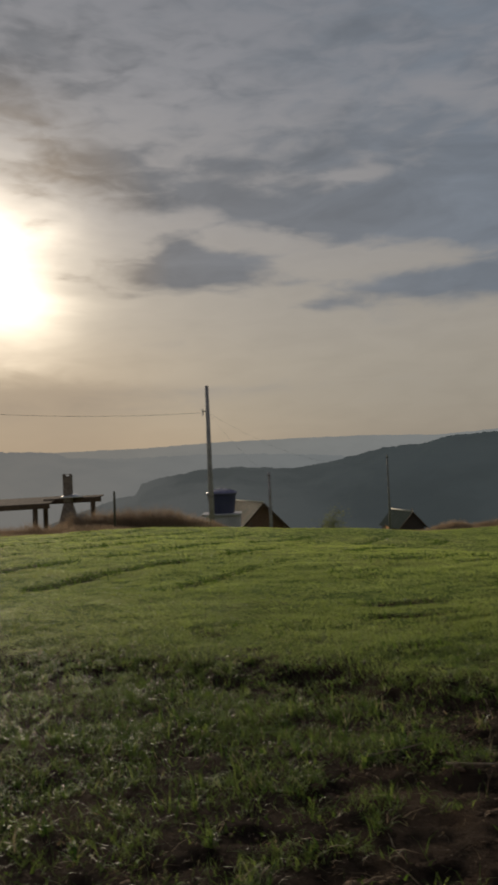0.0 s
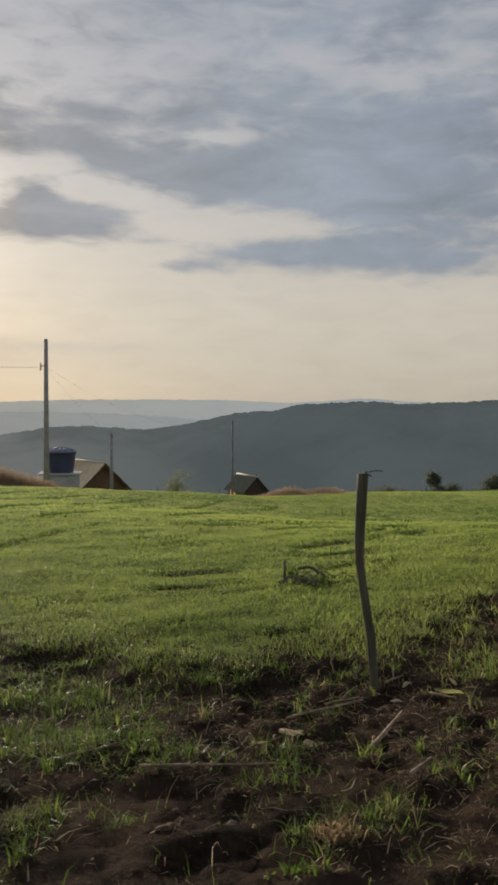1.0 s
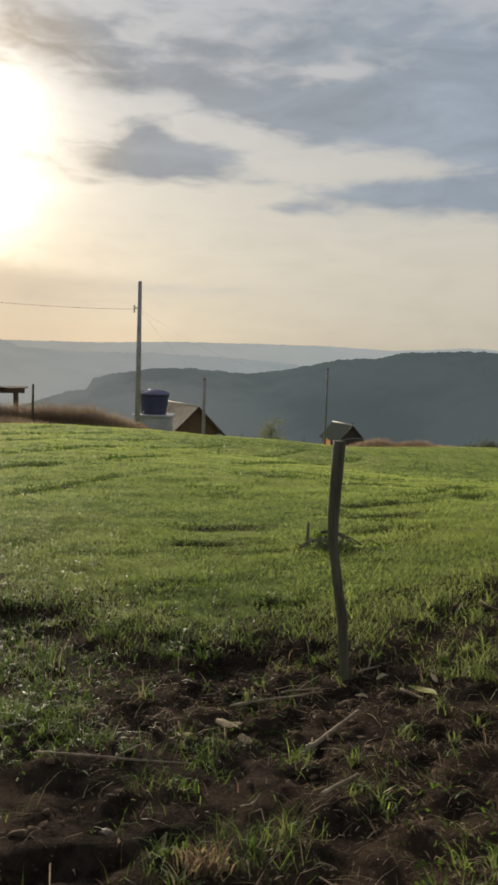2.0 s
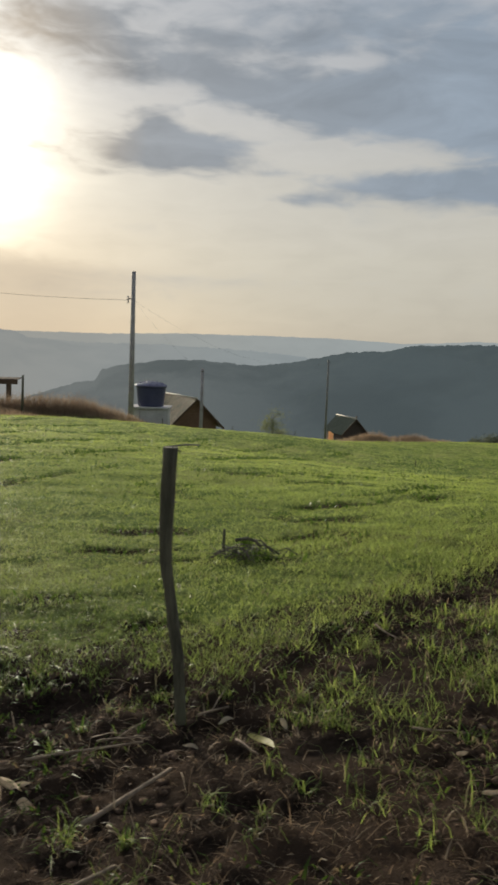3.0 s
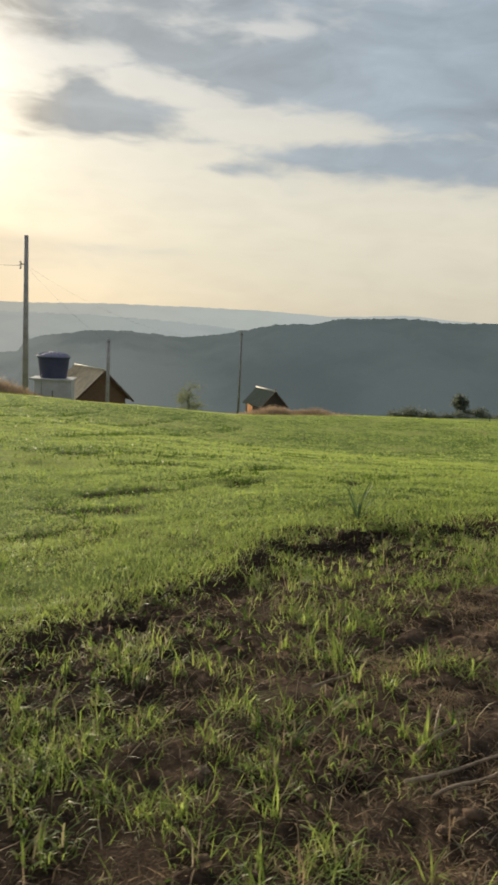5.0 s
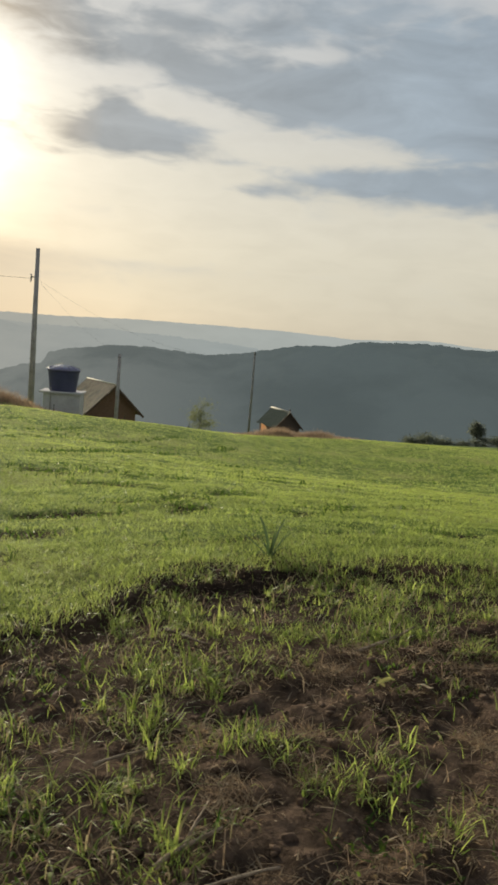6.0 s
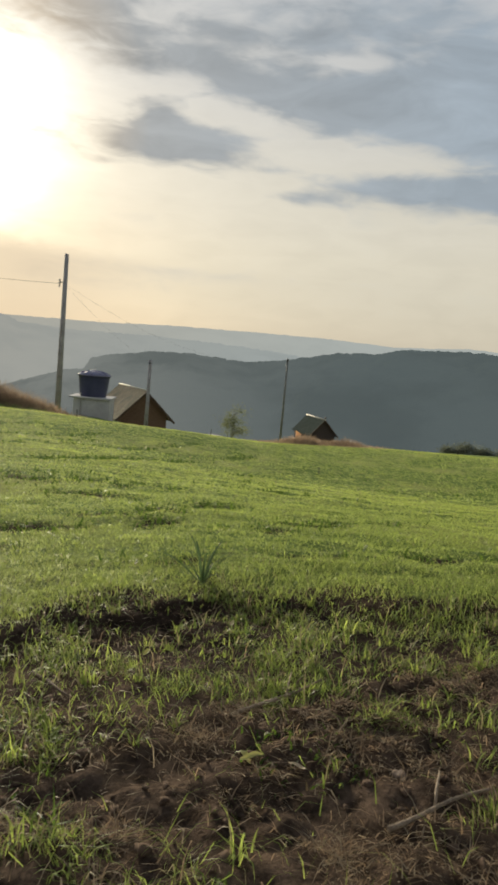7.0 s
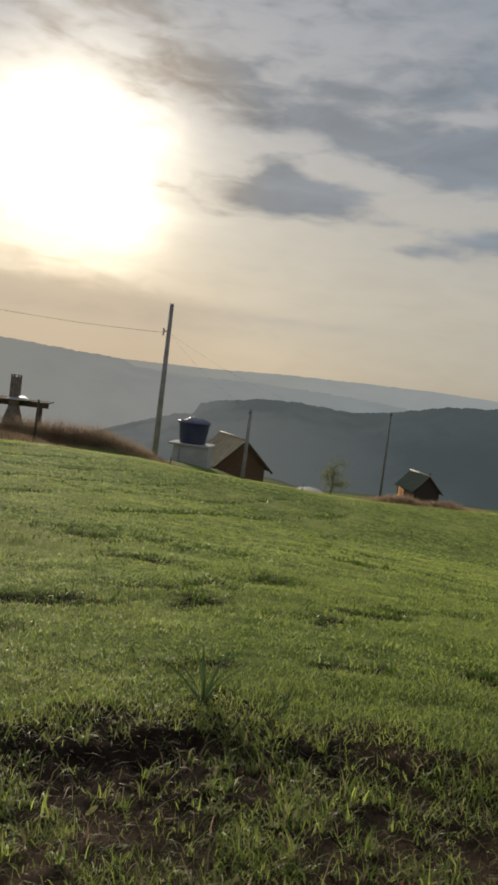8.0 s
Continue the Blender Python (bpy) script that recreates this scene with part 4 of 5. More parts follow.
def build_straw():
    """Loose straw and dead stalks lying on the strip of soil."""
    rng = np.random.default_rng(27)
    x, y = scatter(rng, 400000, -1, 11, 1.8, 9.2)
    keep = in_view(x, y) & (y > 1.4 + 0.5 * x) & (rng.uniform(0, 1, len(x)) < np.clip(1.1 - turf_cover(x, y), 0, 1) * thatch(x, y))
    x, y = x[keep], y[keep]
    fresh = step(x, 4.6, 5.6)
    tint = np.where(rng.uniform(0, 1, len(x)) < 0.12 + 0.2 * fresh, 2.0, rng.uniform(0, 1, len(x)) ** (1.5 - 0.8 * fresh))
    sets = [(*blades(x, y, 0.02 + 0.11 * rng.uniform(0, 1, len(x)) ** 2, rng.uniform(0.002, 0.007, len(x)), 1.05, rng, 0.006, 0.74), tint)]
    # coarse pale stalks, bent over and raised off the soil
    x, y = scatter(rng, 30000, 0.5, 11, 2.2, 8.8)
    keep = in_view(x, y) & (y > 1.6 + 0.5 * x) & (rng.uniform(0, 1, len(x)) < np.clip(1.05 - turf_cover(x, y), 0.1, 1) * (0.03 + 0.45 * thatch(x, y)))
    x, y = x[keep], y[keep]
    tint = np.where(rng.uniform(0, 1, len(x)) < 0.35, 2.0, rng.uniform(0.4, 1, len(x)))
    sets.append((*blades(x, y, rng.uniform(0.05, 0.2, len(x)), rng.uniform(0.003, 0.008, len(x)), 1.2, rng, 0.006, 0.76), tint))
    x, y = scatter(rng, 9000, 0.5, 11, 2.2, 9.0)
    keep = in_view(x, y) & (y > 1.6 + 0.5 * x) & (field_edge(x, y) < 0.1) & (rng.uniform(0, 1, len(x)) < np.interp(x, [2.5, 4.5], [0.10, 0.30]))
    x, y = x[keep], y[keep]
    sets.append((*arching(x, y, rng.uniform(0.05, 0.2, len(x)), rng.uniform(0.0025, 0.006, len(x)), 1.2, rng), np.where(rng.uniform(0, 1, len(x)) < 0.4, 2.0, rng.uniform(0.4, 1, len(x)))))
    verts, faces, tints = gather(sets)
    return tagged(raw("straw_litter", verts, faces, M_STRAW, tints), "dry straw and dead stalks scattered on dark soil", "straw", kind="stuff")


def build_clods():
    """Crumbs and clods of soil, as one heap of small stones of earth."""
    rng = np.random.default_rng(37)
    x, y = scatter(rng, 34000, -3, 11, 1.8, 9.0)
    keep = in_view(x, y) & (y > 1.4 + 0.5 * x) & (rng.uniform(0, 1, len(x)) < (1 - turf_cover(x, y)) * step(fractal(x, y, 0.6, 2, 171), 0.35, 0.6))
    x, y = x[keep], y[keep]
    n = len(x)
    bm = bmesh.new()
    bmesh.ops.create_icosphere(bm, subdivisions=1, radius=1.0)
    shape = np.array([v.co for v in bm.verts])
    tris = np.array([[v.index for v in f.verts] for f in bm.faces])
    bm.free()
    size = 0.005 + 0.020 * rng.uniform(0, 1, n) ** 4
    scale = size[:, None, None] * rng.uniform(0.5, 1.5, (n, 1, 3)) * np.array([1, 1, 0.6])
    verts = shape[None] * (1 + rng.uniform(-0.55, 0.5, (n, len(shape), 1))) * scale
    verts = verts + np.stack([x, y, land(x, y) + size * 0.15], -1)[:, None]
    faces = tris[None] + (np.arange(n) * len(shape))[:, None, None]
    return tagged(raw("soil_clods", verts.reshape(-1, 3), faces.reshape(-1, 3), M_CLOD), "dark crumbled clods of tilled soil", "soil", kind="stuff")


build_grass()
build_weeds()
build_straw()
build_clods()


def build_rough_bank(name, x0, x1, y0, y1, count, height, label, seed, profile):
    """A belt of tall dry grass."""
    rng = np.random.default_rng(seed)
    x, y = scatter(rng, count, x0, x1, y0, y1)
    grow = profile(x, y) * (0.55 + 0.75 * fractal(x, y, 1.4, 3, seed))
    keep = rng.uniform(0, 1, count) < np.clip(grow, 0.0, 1)
    x, y, grow = x[keep], y[keep], grow[keep]
    n = len(x)
    tint = np.clip(fractal(x, y, 1.0, 3, seed + 1) + rng.normal(0, 0.2, n), 0, 1)
    v, q, t = blades(x, y, height * np.clip(grow, 0.25, 1.2) * rng.uniform(0.5, 1.3, n), rng.uniform(0.012, 0.03, n), 0.7, rng)
    verts, faces, tints = gather([(v, q, t, tint)])
    return tagged(raw(name, verts, faces, M_HAY, tints), label, "dry grass", kind="stuff")


build_rough_bank("dry_grass_bank", -20, 0.5, 37, 49, 95000, 1.15, "tall brown dry grass along a bank before the shelter", 501,
                 lambda x, y: step(x, -14.5, -10.5) * step(-x, 0.0, 5.0) * np.exp(-((y - 46.5) / 1.3) ** 2) + 0.42 * step(-x, 4.5, 9) * np.exp(-((y - 43.5) / 2.6) ** 2) + 0.35 * step(-x, 6.5, 8.0) * np.exp(-((y - 42.2) / 1.0) ** 2) + 0.2 * step(-x, 9, 13) * step(y, 37, 41) * step(-y, -48, -46))
build_rough_bank("dry_grass_mound", 7.0, 16.5, 43.2, 47.0, 24000, 0.66, "tawny dry grass along the brow of the field", 521,
                 lambda x, y: (0.9 * np.exp(-((x - 10.6) / 1.5) ** 2) + 0.85 * np.exp(-((x - 13.2) / 1.3) ** 2)) * np.exp(-((y - 45) / 1.0) ** 2))


def build_agave():
    """A rosette of stiff pointed leaves."""
    rng = random.Random(61)
    at = on_land(6.08, 8.98, -0.02)
    plant = thing("agave_plant", at, "spiky agave-like rosette plant growing at the edge of the grass", "plant")
    for i in range(12):
        turn, tilt = i * 137.5, 6 + 50 * (i / 12) * rng.uniform(0.7, 1.2)
        length, width = rng.uniform(0.28, 0.44), rng.uniform(0.008, 0.012)
        bm = bmesh.new()
        rows = []
        for k in range(8):
            t = k / 7
            w = width * (0.7 + 0.8 * t - 1.48 * t ** 3)
            a = radians(tilt) + 0.28 * t * t
            p = Vector((math.sin(a) * length * t, 0, math.cos(a) * length * t))
            rows.append([bm.verts.new(p + Vector(o)) for o in ((0, -w, 0.35 * w), (0.2 * w, 0, -0.2 * w), (0, w, 0.35 * w))])
        for a, b in zip(rows, rows[1:]):
            for k in range(2):
                bm.faces.new((a[k], a[k + 1], b[k + 1], b[k])).smooth = True
        leaf = part("leaf", bm, M_AGAVE, plant)
        leaf.rotation_euler.z = radians(turn)
        leaf.data.attributes.new("tint", "FLOAT", "POINT").data.foreach_set("value", [rng.uniform(0.1, 0.9)] * len(leaf.data.vertices))


build_agave()


def build_brush_pile():
    rng = random.Random(71)
    at = on_land(2.84, 8.5, -0.01)
    pile = thing("brush_pile", at, "small dark heap of cut branches lying in the grass", "brush pile")
    for i in range(44):
        a, l = rng.uniform(0, math.pi), rng.uniform(0.15, 0.42)
        c = Vector((rng.gauss(0, 0.13), rng.gauss(0, 0.12), rng.uniform(0.0, 0.13)))
        along = Vector((math.cos(a), math.sin(a), rng.uniform(-0.12, 0.3))).normalized()
        kink = Vector((rng.uniform(-0.04, 0.04), rng.uniform(-0.04, 0.04), rng.uniform(0, 0.05)))
        r = rng.uniform(0.004, 0.009)
        bm = bmesh.new()
        tube(bm, [c - along * l / 2, c + kink, c + along * l / 2], [r, r * 0.8, r * 0.4], 6, 0.1, rng)
        part("twig", bm, M_POST, pile)
    bm = bmesh.new()
    tube(bm, [(-0.20, 0.15, 0.0), (-0.21, 0.14, 0.13), (-0.205, 0.15, 0.26)], [0.018, 0.016, 0.014], 7, 0.12, rng)
    part("stub", bm, M_POST, pile, "short upright broken stub")
    bm = bmesh.new()
    tube(bm, [(-0.11, -0.02, 0.20), (0.0, 0.0, 0.215), (0.07, 0.02, 0.19), (0.13, 0.04, 0.13)], [0.016, 0.016, 0.015, 0.012], 7, 0.12, rng)
    part("branch", bm, M_POST, pile, "thicker cut branch on top")


build_brush_pile()


def build_tuft(x, y, count, height, mat, label, seed, green, wide=0.045):
    rng = np.random.default_rng(seed)
    px, py = rng.normal(x, wide, count), rng.normal(y, 0.8 * wide, count)
    sets = [(*blades(px, py, rng.uniform(0.4, 1.1, count) * height, rng.uniform(0.006, 0.014, count), 0.8, rng), rng.uniform(0.3, 1, count) if green else rng.uniform(0.2, 1.0, count))]
    verts, faces, tints = gather(sets)
    tagged(raw("grass_tuft", verts, faces, mat, tints), label, "grass tuft", kind="stuff")


build_tuft(1.70, 3.62, 90, 0.12, M_STRAW, "dead bleached grass tuft cut off short on bare soil", 91, False)
build_tuft(1.52, 3.40, 45, 0.06, M_WEED, "small yellow-green leafy tuft on bare soil", 92, True)


def build_mat(x, y, count, wide, seed):
    """A low tangle of dead straw."""
    rng = np.random.default_rng(seed)
    px, py = rng.normal(x, wide, count), rng.normal(y, 0.8 * wide, count)
    sets = [(*blades(px, py, rng.uniform(0.05, 0.16, count), rng.uniform(0.002, 0.005, count), 1.1, rng, 0.012, 0.7), np.where(rng.uniform(0, 1, count) < 0.3, 2.0, rng.uniform(0.3, 1.0, count)))]
    verts, faces, tints = gather(sets)
    tagged(raw("straw_mat", verts, faces, M_STRAW, tints), "matted tangle of dead reddish straw on brown soil", "straw", kind="stuff")


for i, (x, y, n, w) in enumerate([(5.47, 6.2, 150, 0.06), (6.1, 6.75, 170, 0.07), (5.88, 6.05, 150, 0.06), (5.52, 5.72, 120, 0.05), (5.44, 6.02, 120, 0.045), (5.56, 5.6, 140, 0.05), (5.84, 5.78, 150, 0.05), (6.5, 6.0, 120, 0.05), (6.3, 6.95, 130, 0.06)]):
    build_mat(x, y, n, w, 300 + i)


def build_leaf(x, y, length, width, turn, label, mat, seed):
    """A withered leaf, cupped along its midrib and curled up at the tip."""
    rng = random.Random(seed)
    bm = bmesh.new()
    rows = []
    for i in range(9):
        t = i / 8
        w = width / 2 * math.sin(math.pi * (0.06 + 0.92 * t)) ** 0.8
        z = 0.14 * length * t * t + 0.004 * math.sin(6 * t + seed)
        rows.append([bm.verts.new((length * (t - 0.5), k * w + 0.12 * length * math.sin(2 * t), z + abs(k) * w * 0.6 + rng.uniform(-0.001, 0.001))) for k in (-1, -0.5, 0, 0.5, 1)])
    for a, b in zip(rows, rows[1:]):
        for k in range(4):
            bm.faces.new((a[k], a[k + 1], b[k + 1], b[k])).smooth = True
    ob = part("dry_leaf", bm, mat)
    ob.data.attributes.new("tint", "FLOAT", "POINT").data.foreach_set("value", [1.0] * len(ob.data.vertices))
    ob.matrix_world = pose(*on_land(x, y, 0.02), rng.uniform(-12, 12), rng.uniform(-10, 5), turn)
    tagged(ob, label, "leaf", "withered leaves on the soil")


for i, (x, y, l, w, turn, label, mat) in enumerate([
        (2.80, 5.07, 0.20, 0.055, -65, "long curled yellow dead leaf lying on soil", M_YELLOW), (2.93, 5.27, 0.07, 0.03, 100, "small pale withered leaf standing on soil", M_WITHER),
        (2.66, 5.33, 0.08, 0.035, 20, "pale curled leaf near the fence post", M_WITHER), (2.50, 5.10, 0.07, 0.03, 160, "small bleached leaf near the fence post", M_WITHER),
        (6.47, 6.42, 0.08, 0.02, -50, "narrow bleached leaf lying on crumbly soil", M_WITHER), (6.28, 8.19, 0.065, 0.025, 70, "pale withered leaf among grass tussocks", M_WITHER),
        (5.82, 7.69, 0.075, 0.03, 60, "yellow-green withered leaf among grass tussocks", M_YELLOW), (6.31, 6.48, 0.09, 0.035, 10, "yellow-green fallen leaf on brown soil", M_YELLOW),
        (6.29, 6.52, 0.07, 0.03, 120, "small yellow-green fallen leaf on brown soil", M_YELLOW)]):
    build_leaf(x, y, l, w, turn, label, mat, 700 + i)
build_tuft(2.88, 8.48, 170, 0.15, M_WEED, "dark green weeds grown through a heap of branches", 94, True, 0.12)
build_tuft(2.84, 9.2, 60, 0.22, M_WEED, "tall dark weed beside a heap of branches", 93, True)


# ---- poles, buildings and trees beyond the brow ----
def deep(x, y, lift=0.0):
    return (x, y, float(lie(np.array([x]), np.array([y]))[0]) + lift)


def build_utility_pole():
    at = deep(-3.29, 50.03, -0.3)
    top = 6.28 - at[2]
    pole = thing("utility_pole", at, "tall grey concrete utility pole with one bracket", "utility pole")
    bm = bmesh.new()
    tube(bm, [(0, 0, 0), (0, 0, top * 0.5), (0, 0, top)], [0.19, 0.155, 0.115], 14)
    part("shaft", bm, M_CONCRETE, pole)
    bm = bmesh.new()
    box(bm, (0.30, 0.06, 0.06), (-0.17, 0, 4.62 - at[2]), bevel=0.008)
    box(bm, (0.05, 0.05, 0.40), (-0.30, 0, 4.58 - at[2]), bevel=0.008)
    arm = part("bracket", bm, M_WIRE, pole, "small steel bracket")
    for k in (0.16, -0.02, -0.2):
        bm = bmesh.new()
        lathe(bm, [(0.02, -0.05), (0.045, -0.04), (0.03, 0), (0.045, 0.03), (0.02, 0.05)], 12, (-0.345, 0, 4.58 - at[2] + k))
        part("insulator", bm, M_WHITE, arm)


build_utility_pole()


def build_cable(a, b, sag, label, radius=0.012):
    pts = []
    for i in range(25):
        t = i / 24
        pts.append((a[0] + (b[0] - a[0]) * t, a[1] + (b[1] - a[1]) * t, a[2] + (b[2] - a[2]) * t - 4 * sag * t * (1 - t)))
    bm = bmesh.new()
    tube(bm, pts, [radius] * 25, 6)
    tagged(part("power_cable", bm, M_WIRE), label, "cable")


def build_plain_pole(x, y, top, r0, r1, label, mat):
    at = deep(x, y, -0.3)
    pole = thing("service_pole", at, label, "utility pole")
    bm = bmesh.new()
    tube(bm, [(0, 0, 0), (0.02, 0, (top - at[2]) / 2), (0, 0, top - at[2])], [r0, (r0 + r1) / 2, r1], 10, 0.04, random.Random(int(y)))
    part("shaft", bm, mat, pole)
    bm = bmesh.new()
    box(bm, (0.26, 0.07, 0.07), (0, -r1, top - at[2] - 0.25), bevel=0.01)
    part("bracket", bm, M_WIRE, pole)


build_plain_pole(0.64, 66.0, 0.22, 0.17, 0.13, "grey service pole standing before the brick-red cabin", M_CONCRETE)
build_plain_pole(12.8, 78.3, 1.30, 0.13, 0.085, "grey wooden pole on the slope below the field", M_FADED)
build_cable((-3.63, 50.03, 4.53), (-42, 47, 9.8), 1.55, "twisted power cable running from the utility pole along the hill", 0.010)
build_cable((-3.2, 50.03, 4.45), (0.64, 65.9, 0.0), 0.35, "service cable falling from the utility pole to the service pole", 0.0035)
build_cable((-3.2, 50.03, 4.5), (12.8, 78.2, 1.1), 1.7, "slack cable from the utility pole to the pole on the slope", 0.0035)


def build_tank_base():
    base = thing("tank_base", deep(-3.35, 63.6, -0.3), "white rendered masonry block with a concrete slab on top", "tank stand")
    z0 = base.location.z
    bm = bmesh.new()
    box(bm, (2.75, 2.6, -3.06 - z0), (0.1, 0, (-3.06 - z0) / 2), bevel=0.02)
    wall = part("wall", bm, M_WHITE, base)
    bm = bmesh.new()
    box(bm, (3.2, 3.0, 0.14), (0, 0, -2.985 - z0), bevel=0.02)
    part("slab", bm, M_WHITE, base, "pale concrete slab")
    bm = bmesh.new()
    tube(bm, [(-0.72, -1.36, 0.3), (-0.72, -1.36, -3.06 - z0), (-0.72, -1.36, -2.6 - z0)], [0.035] * 3, 8)
    part("pipe", bm, M_CONCRETE, base, "grey water pipe")


def build_water_tank():
    tank = thing("water_tank", (-3.35, 63.5, -2.915), "large dark blue plastic water tank with a domed lid", "water tank")
    bm = bmesh.new()
    profile = [(0.98, 0.0), (1.0, 0.02)]
    for k in range(1, 13):
        t = k / 13
        profile.append((1.0 + 0.19 * t + (0.012 if k % 2 else -0.006), 1.52 * t))
    profile += [(1.19, 1.52), (1.255, 1.54), (1.26, 1.62), (1.2, 1.64)]
    lathe(bm, profile, 48)
    part("body", bm, M_TANK, tank)
    bm = bmesh.new()
    lathe(bm, [(1.275, 1.60), (1.285, 1.64), (1.24, 1.70), (1.0, 1.80), (0.7, 1.90), (0.42, 1.965), (0.40, 2.0), (0.1, 2.015)], 48)
    lid = part("lid", bm, M_LID, tank, "lighter blue ribbed lid catching the light")
    for k in range(12):
        a = 2 * math.pi * k / 12
        bm = bmesh.new()
        tube(bm, [(1.22 * math.cos(a), 1.22 * math.sin(a), 1.715), (0.85 * math.cos(a), 0.85 * math.sin(a), 1.865), (0.45 * math.cos(a), 0.45 * math.sin(a), 1.965)], [0.035, 0.035, 0.02], 6)
        part("rib", bm, M_LID, lid)


build_tank_base()
build_water_tank()


def build_cabin(name_label, at, turn, width, length, eave, apex, over, board, roof_mat, ridge_mat, waves=True, cap=0.07):
    """A gabled cabin: the gable end faces -y of its own frame, the ridge runs along +y."""
    cabin = thing("cabin", at, name_label, "cabin", turn=turn)
    hw = width / 2
    z0 = 0.0
    # side walls, far wall and near gable as boards
    for sx in (-1, 1):
        bm = bmesh.new()
        box(bm, (0.12, length - 0.24, eave), (sx * (hw - 0.06), length / 2, eave / 2))
        part("side_wall", bm, board, cabin)
    for y in (0.06, length - 0.06):
        bm = bmesh.new()
        profile = [(-hw, 0), (hw, 0), (hw, eave), (0, apex - 0.08), (-hw, eave)]
        rows = [[bm.verts.new((x, y + d, z)) for x, z in profile] for d in (-0.06, 0.06)]
        for k in range(5):
            bm.faces.new((rows[0][k], rows[0][(k + 1) % 5], rows[1][(k + 1) % 5], rows[1][k]))
        bm.faces.new(rows[0][::-1])
        bm.faces.new(rows[1])
        gable = part("gable_wall", bm, board, cabin)
        if y < 1:
            for k in range(int(apex / 0.22)):
                z = 0.11 + 0.22 * k
                half = hw if z < eave else hw * (apex - 0.1 - z) / (apex - 0.1 - eave)
                if half < 0.15:
                    continue
                bm = bmesh.new()
                box(bm, (2 * half - 0.04, 0.03, 0.205), (0, -0.018, z), (6, 0, 0))
                part("board", bm, board, gable)
    slope = math.hypot(hw + over, (apex - eave) * (hw + over) / hw)
    pitch = math.degrees(math.atan2(apex - eave, hw))
    run = length + 2 * over
    for sx in (-1, 1):
        bm = bmesh.new()
        count = int(run / 0.09)
        rows = []
        for d in (0.0, -0.05):
            for s in (0.0, slope):
                row = []
                for k in range(count + 1):
                    y = -over + run * k / count
                    lift = 0.03 * math.sin(math.pi * k) if not waves else (0.03 if k % 2 else 0.0)
                    a = radians(pitch)
                    row.append(bm.verts.new((sx * (s * math.cos(a)), y, apex - s * math.sin(a) + lift + d)))
                rows.append(row)
        for k in range(count):
            bm.faces.new((rows[0][k], rows[0][k + 1], rows[1][k + 1], rows[1][k]))
            bm.faces.new((rows[2][k], rows[3][k], rows[3][k + 1], rows[2][k + 1]))
            bm.faces.new((rows[1][k], rows[1][k + 1], rows[3][k + 1], rows[3][k]))
        bm.faces.new((rows[0][0], rows[1][0], rows[3][0], rows[2][0]))
        bm.faces.new((rows[0][-1], rows[2][-1], rows[3][-1], rows[1][-1]))
        part("roof_slope", bm, roof_mat, cabin)
        bm = bmesh.new()
        a = radians(pitch)
        box(bm, (slope, 0.05, 0.20), (sx * slope / 2 * math.cos(a), -over - 0.028, apex - 0.10 - slope / 2 * math.sin(a)), (0, sx * pitch, 0), bevel=0.006)
        part("barge_board", bm, M_TRIM, cabin, "dark barge board under the roof edge")
    bm = bmesh.new()
    tube(bm, [(0, -over - 0.02, apex + 0.05), (0, length / 2, apex + 0.05), (0, length + over, apex + 0.05)], [cap] * 3, 10)
    part("ridge_cap", bm, ridge_mat, cabin, "pale ridge cap catching the light")
    return cabin


CABIN_Z = -7.35
build_cabin("reddish brown board cabin with a pale corrugated gable roof", (-0.15, 72.2, CABIN_Z), 24, 4.4, 7.4, 2.55, 4.68, 0.55, M_BOARD, M_ROOF, M_RIDGE)
second = build_cabin("distant dark-roofed board cabin below the field", (23.3, 121.5, -12.6), 14, 4.0, 7.5, 2.7, 4.85, 0.4, M_BROWN, M_DARKROOF, M_RIDGE, False, 0.13)
def build_sunlit_patch():
    """An added sheet that stands in for the far cabin's sunlit wall, with the sun behind it."""
    n = 9
    u, v = np.meshgrid(np.linspace(0, 1, n), np.linspace(0, 1, n))
    z = v * (2.1 - 0.5 * u)
    y = 0.12 * np.sin(5 * u) * np.sin(math.pi * v)
    verts = np.stack([u * 0.8, y, z], -1).reshape(-1, 3)
    verts = np.concatenate([verts, verts + np.array([0, 0.01, 0])])
    k = np.arange(n * n).reshape(n, n)
    quads = np.stack([k[:-1, :-1], k[:-1, 1:], k[1:, 1:], k[1:, :-1]], -1).reshape(-1, 4)
    ob = raw("tarpaulin", verts, np.concatenate([quads, quads[:, ::-1] + n * n]), M_ORANGE, np.full(len(verts), 0.5), smooth=True)
    ob.location = deep(18.9, 120.0, 0.0)
    tagged(ob, "peach-coloured sheet added for the sunlit wall of the far cabin", "tarpaulin")


build_sunlit_patch()
bm = bmesh.new()
tube(bm, [(0.25, 0.3, 4.6), (0.25, 0.3, 5.25)], [0.12, 0.12], 8)
part("flue", bm, M_TRIM, second, "short dark flue pipe")


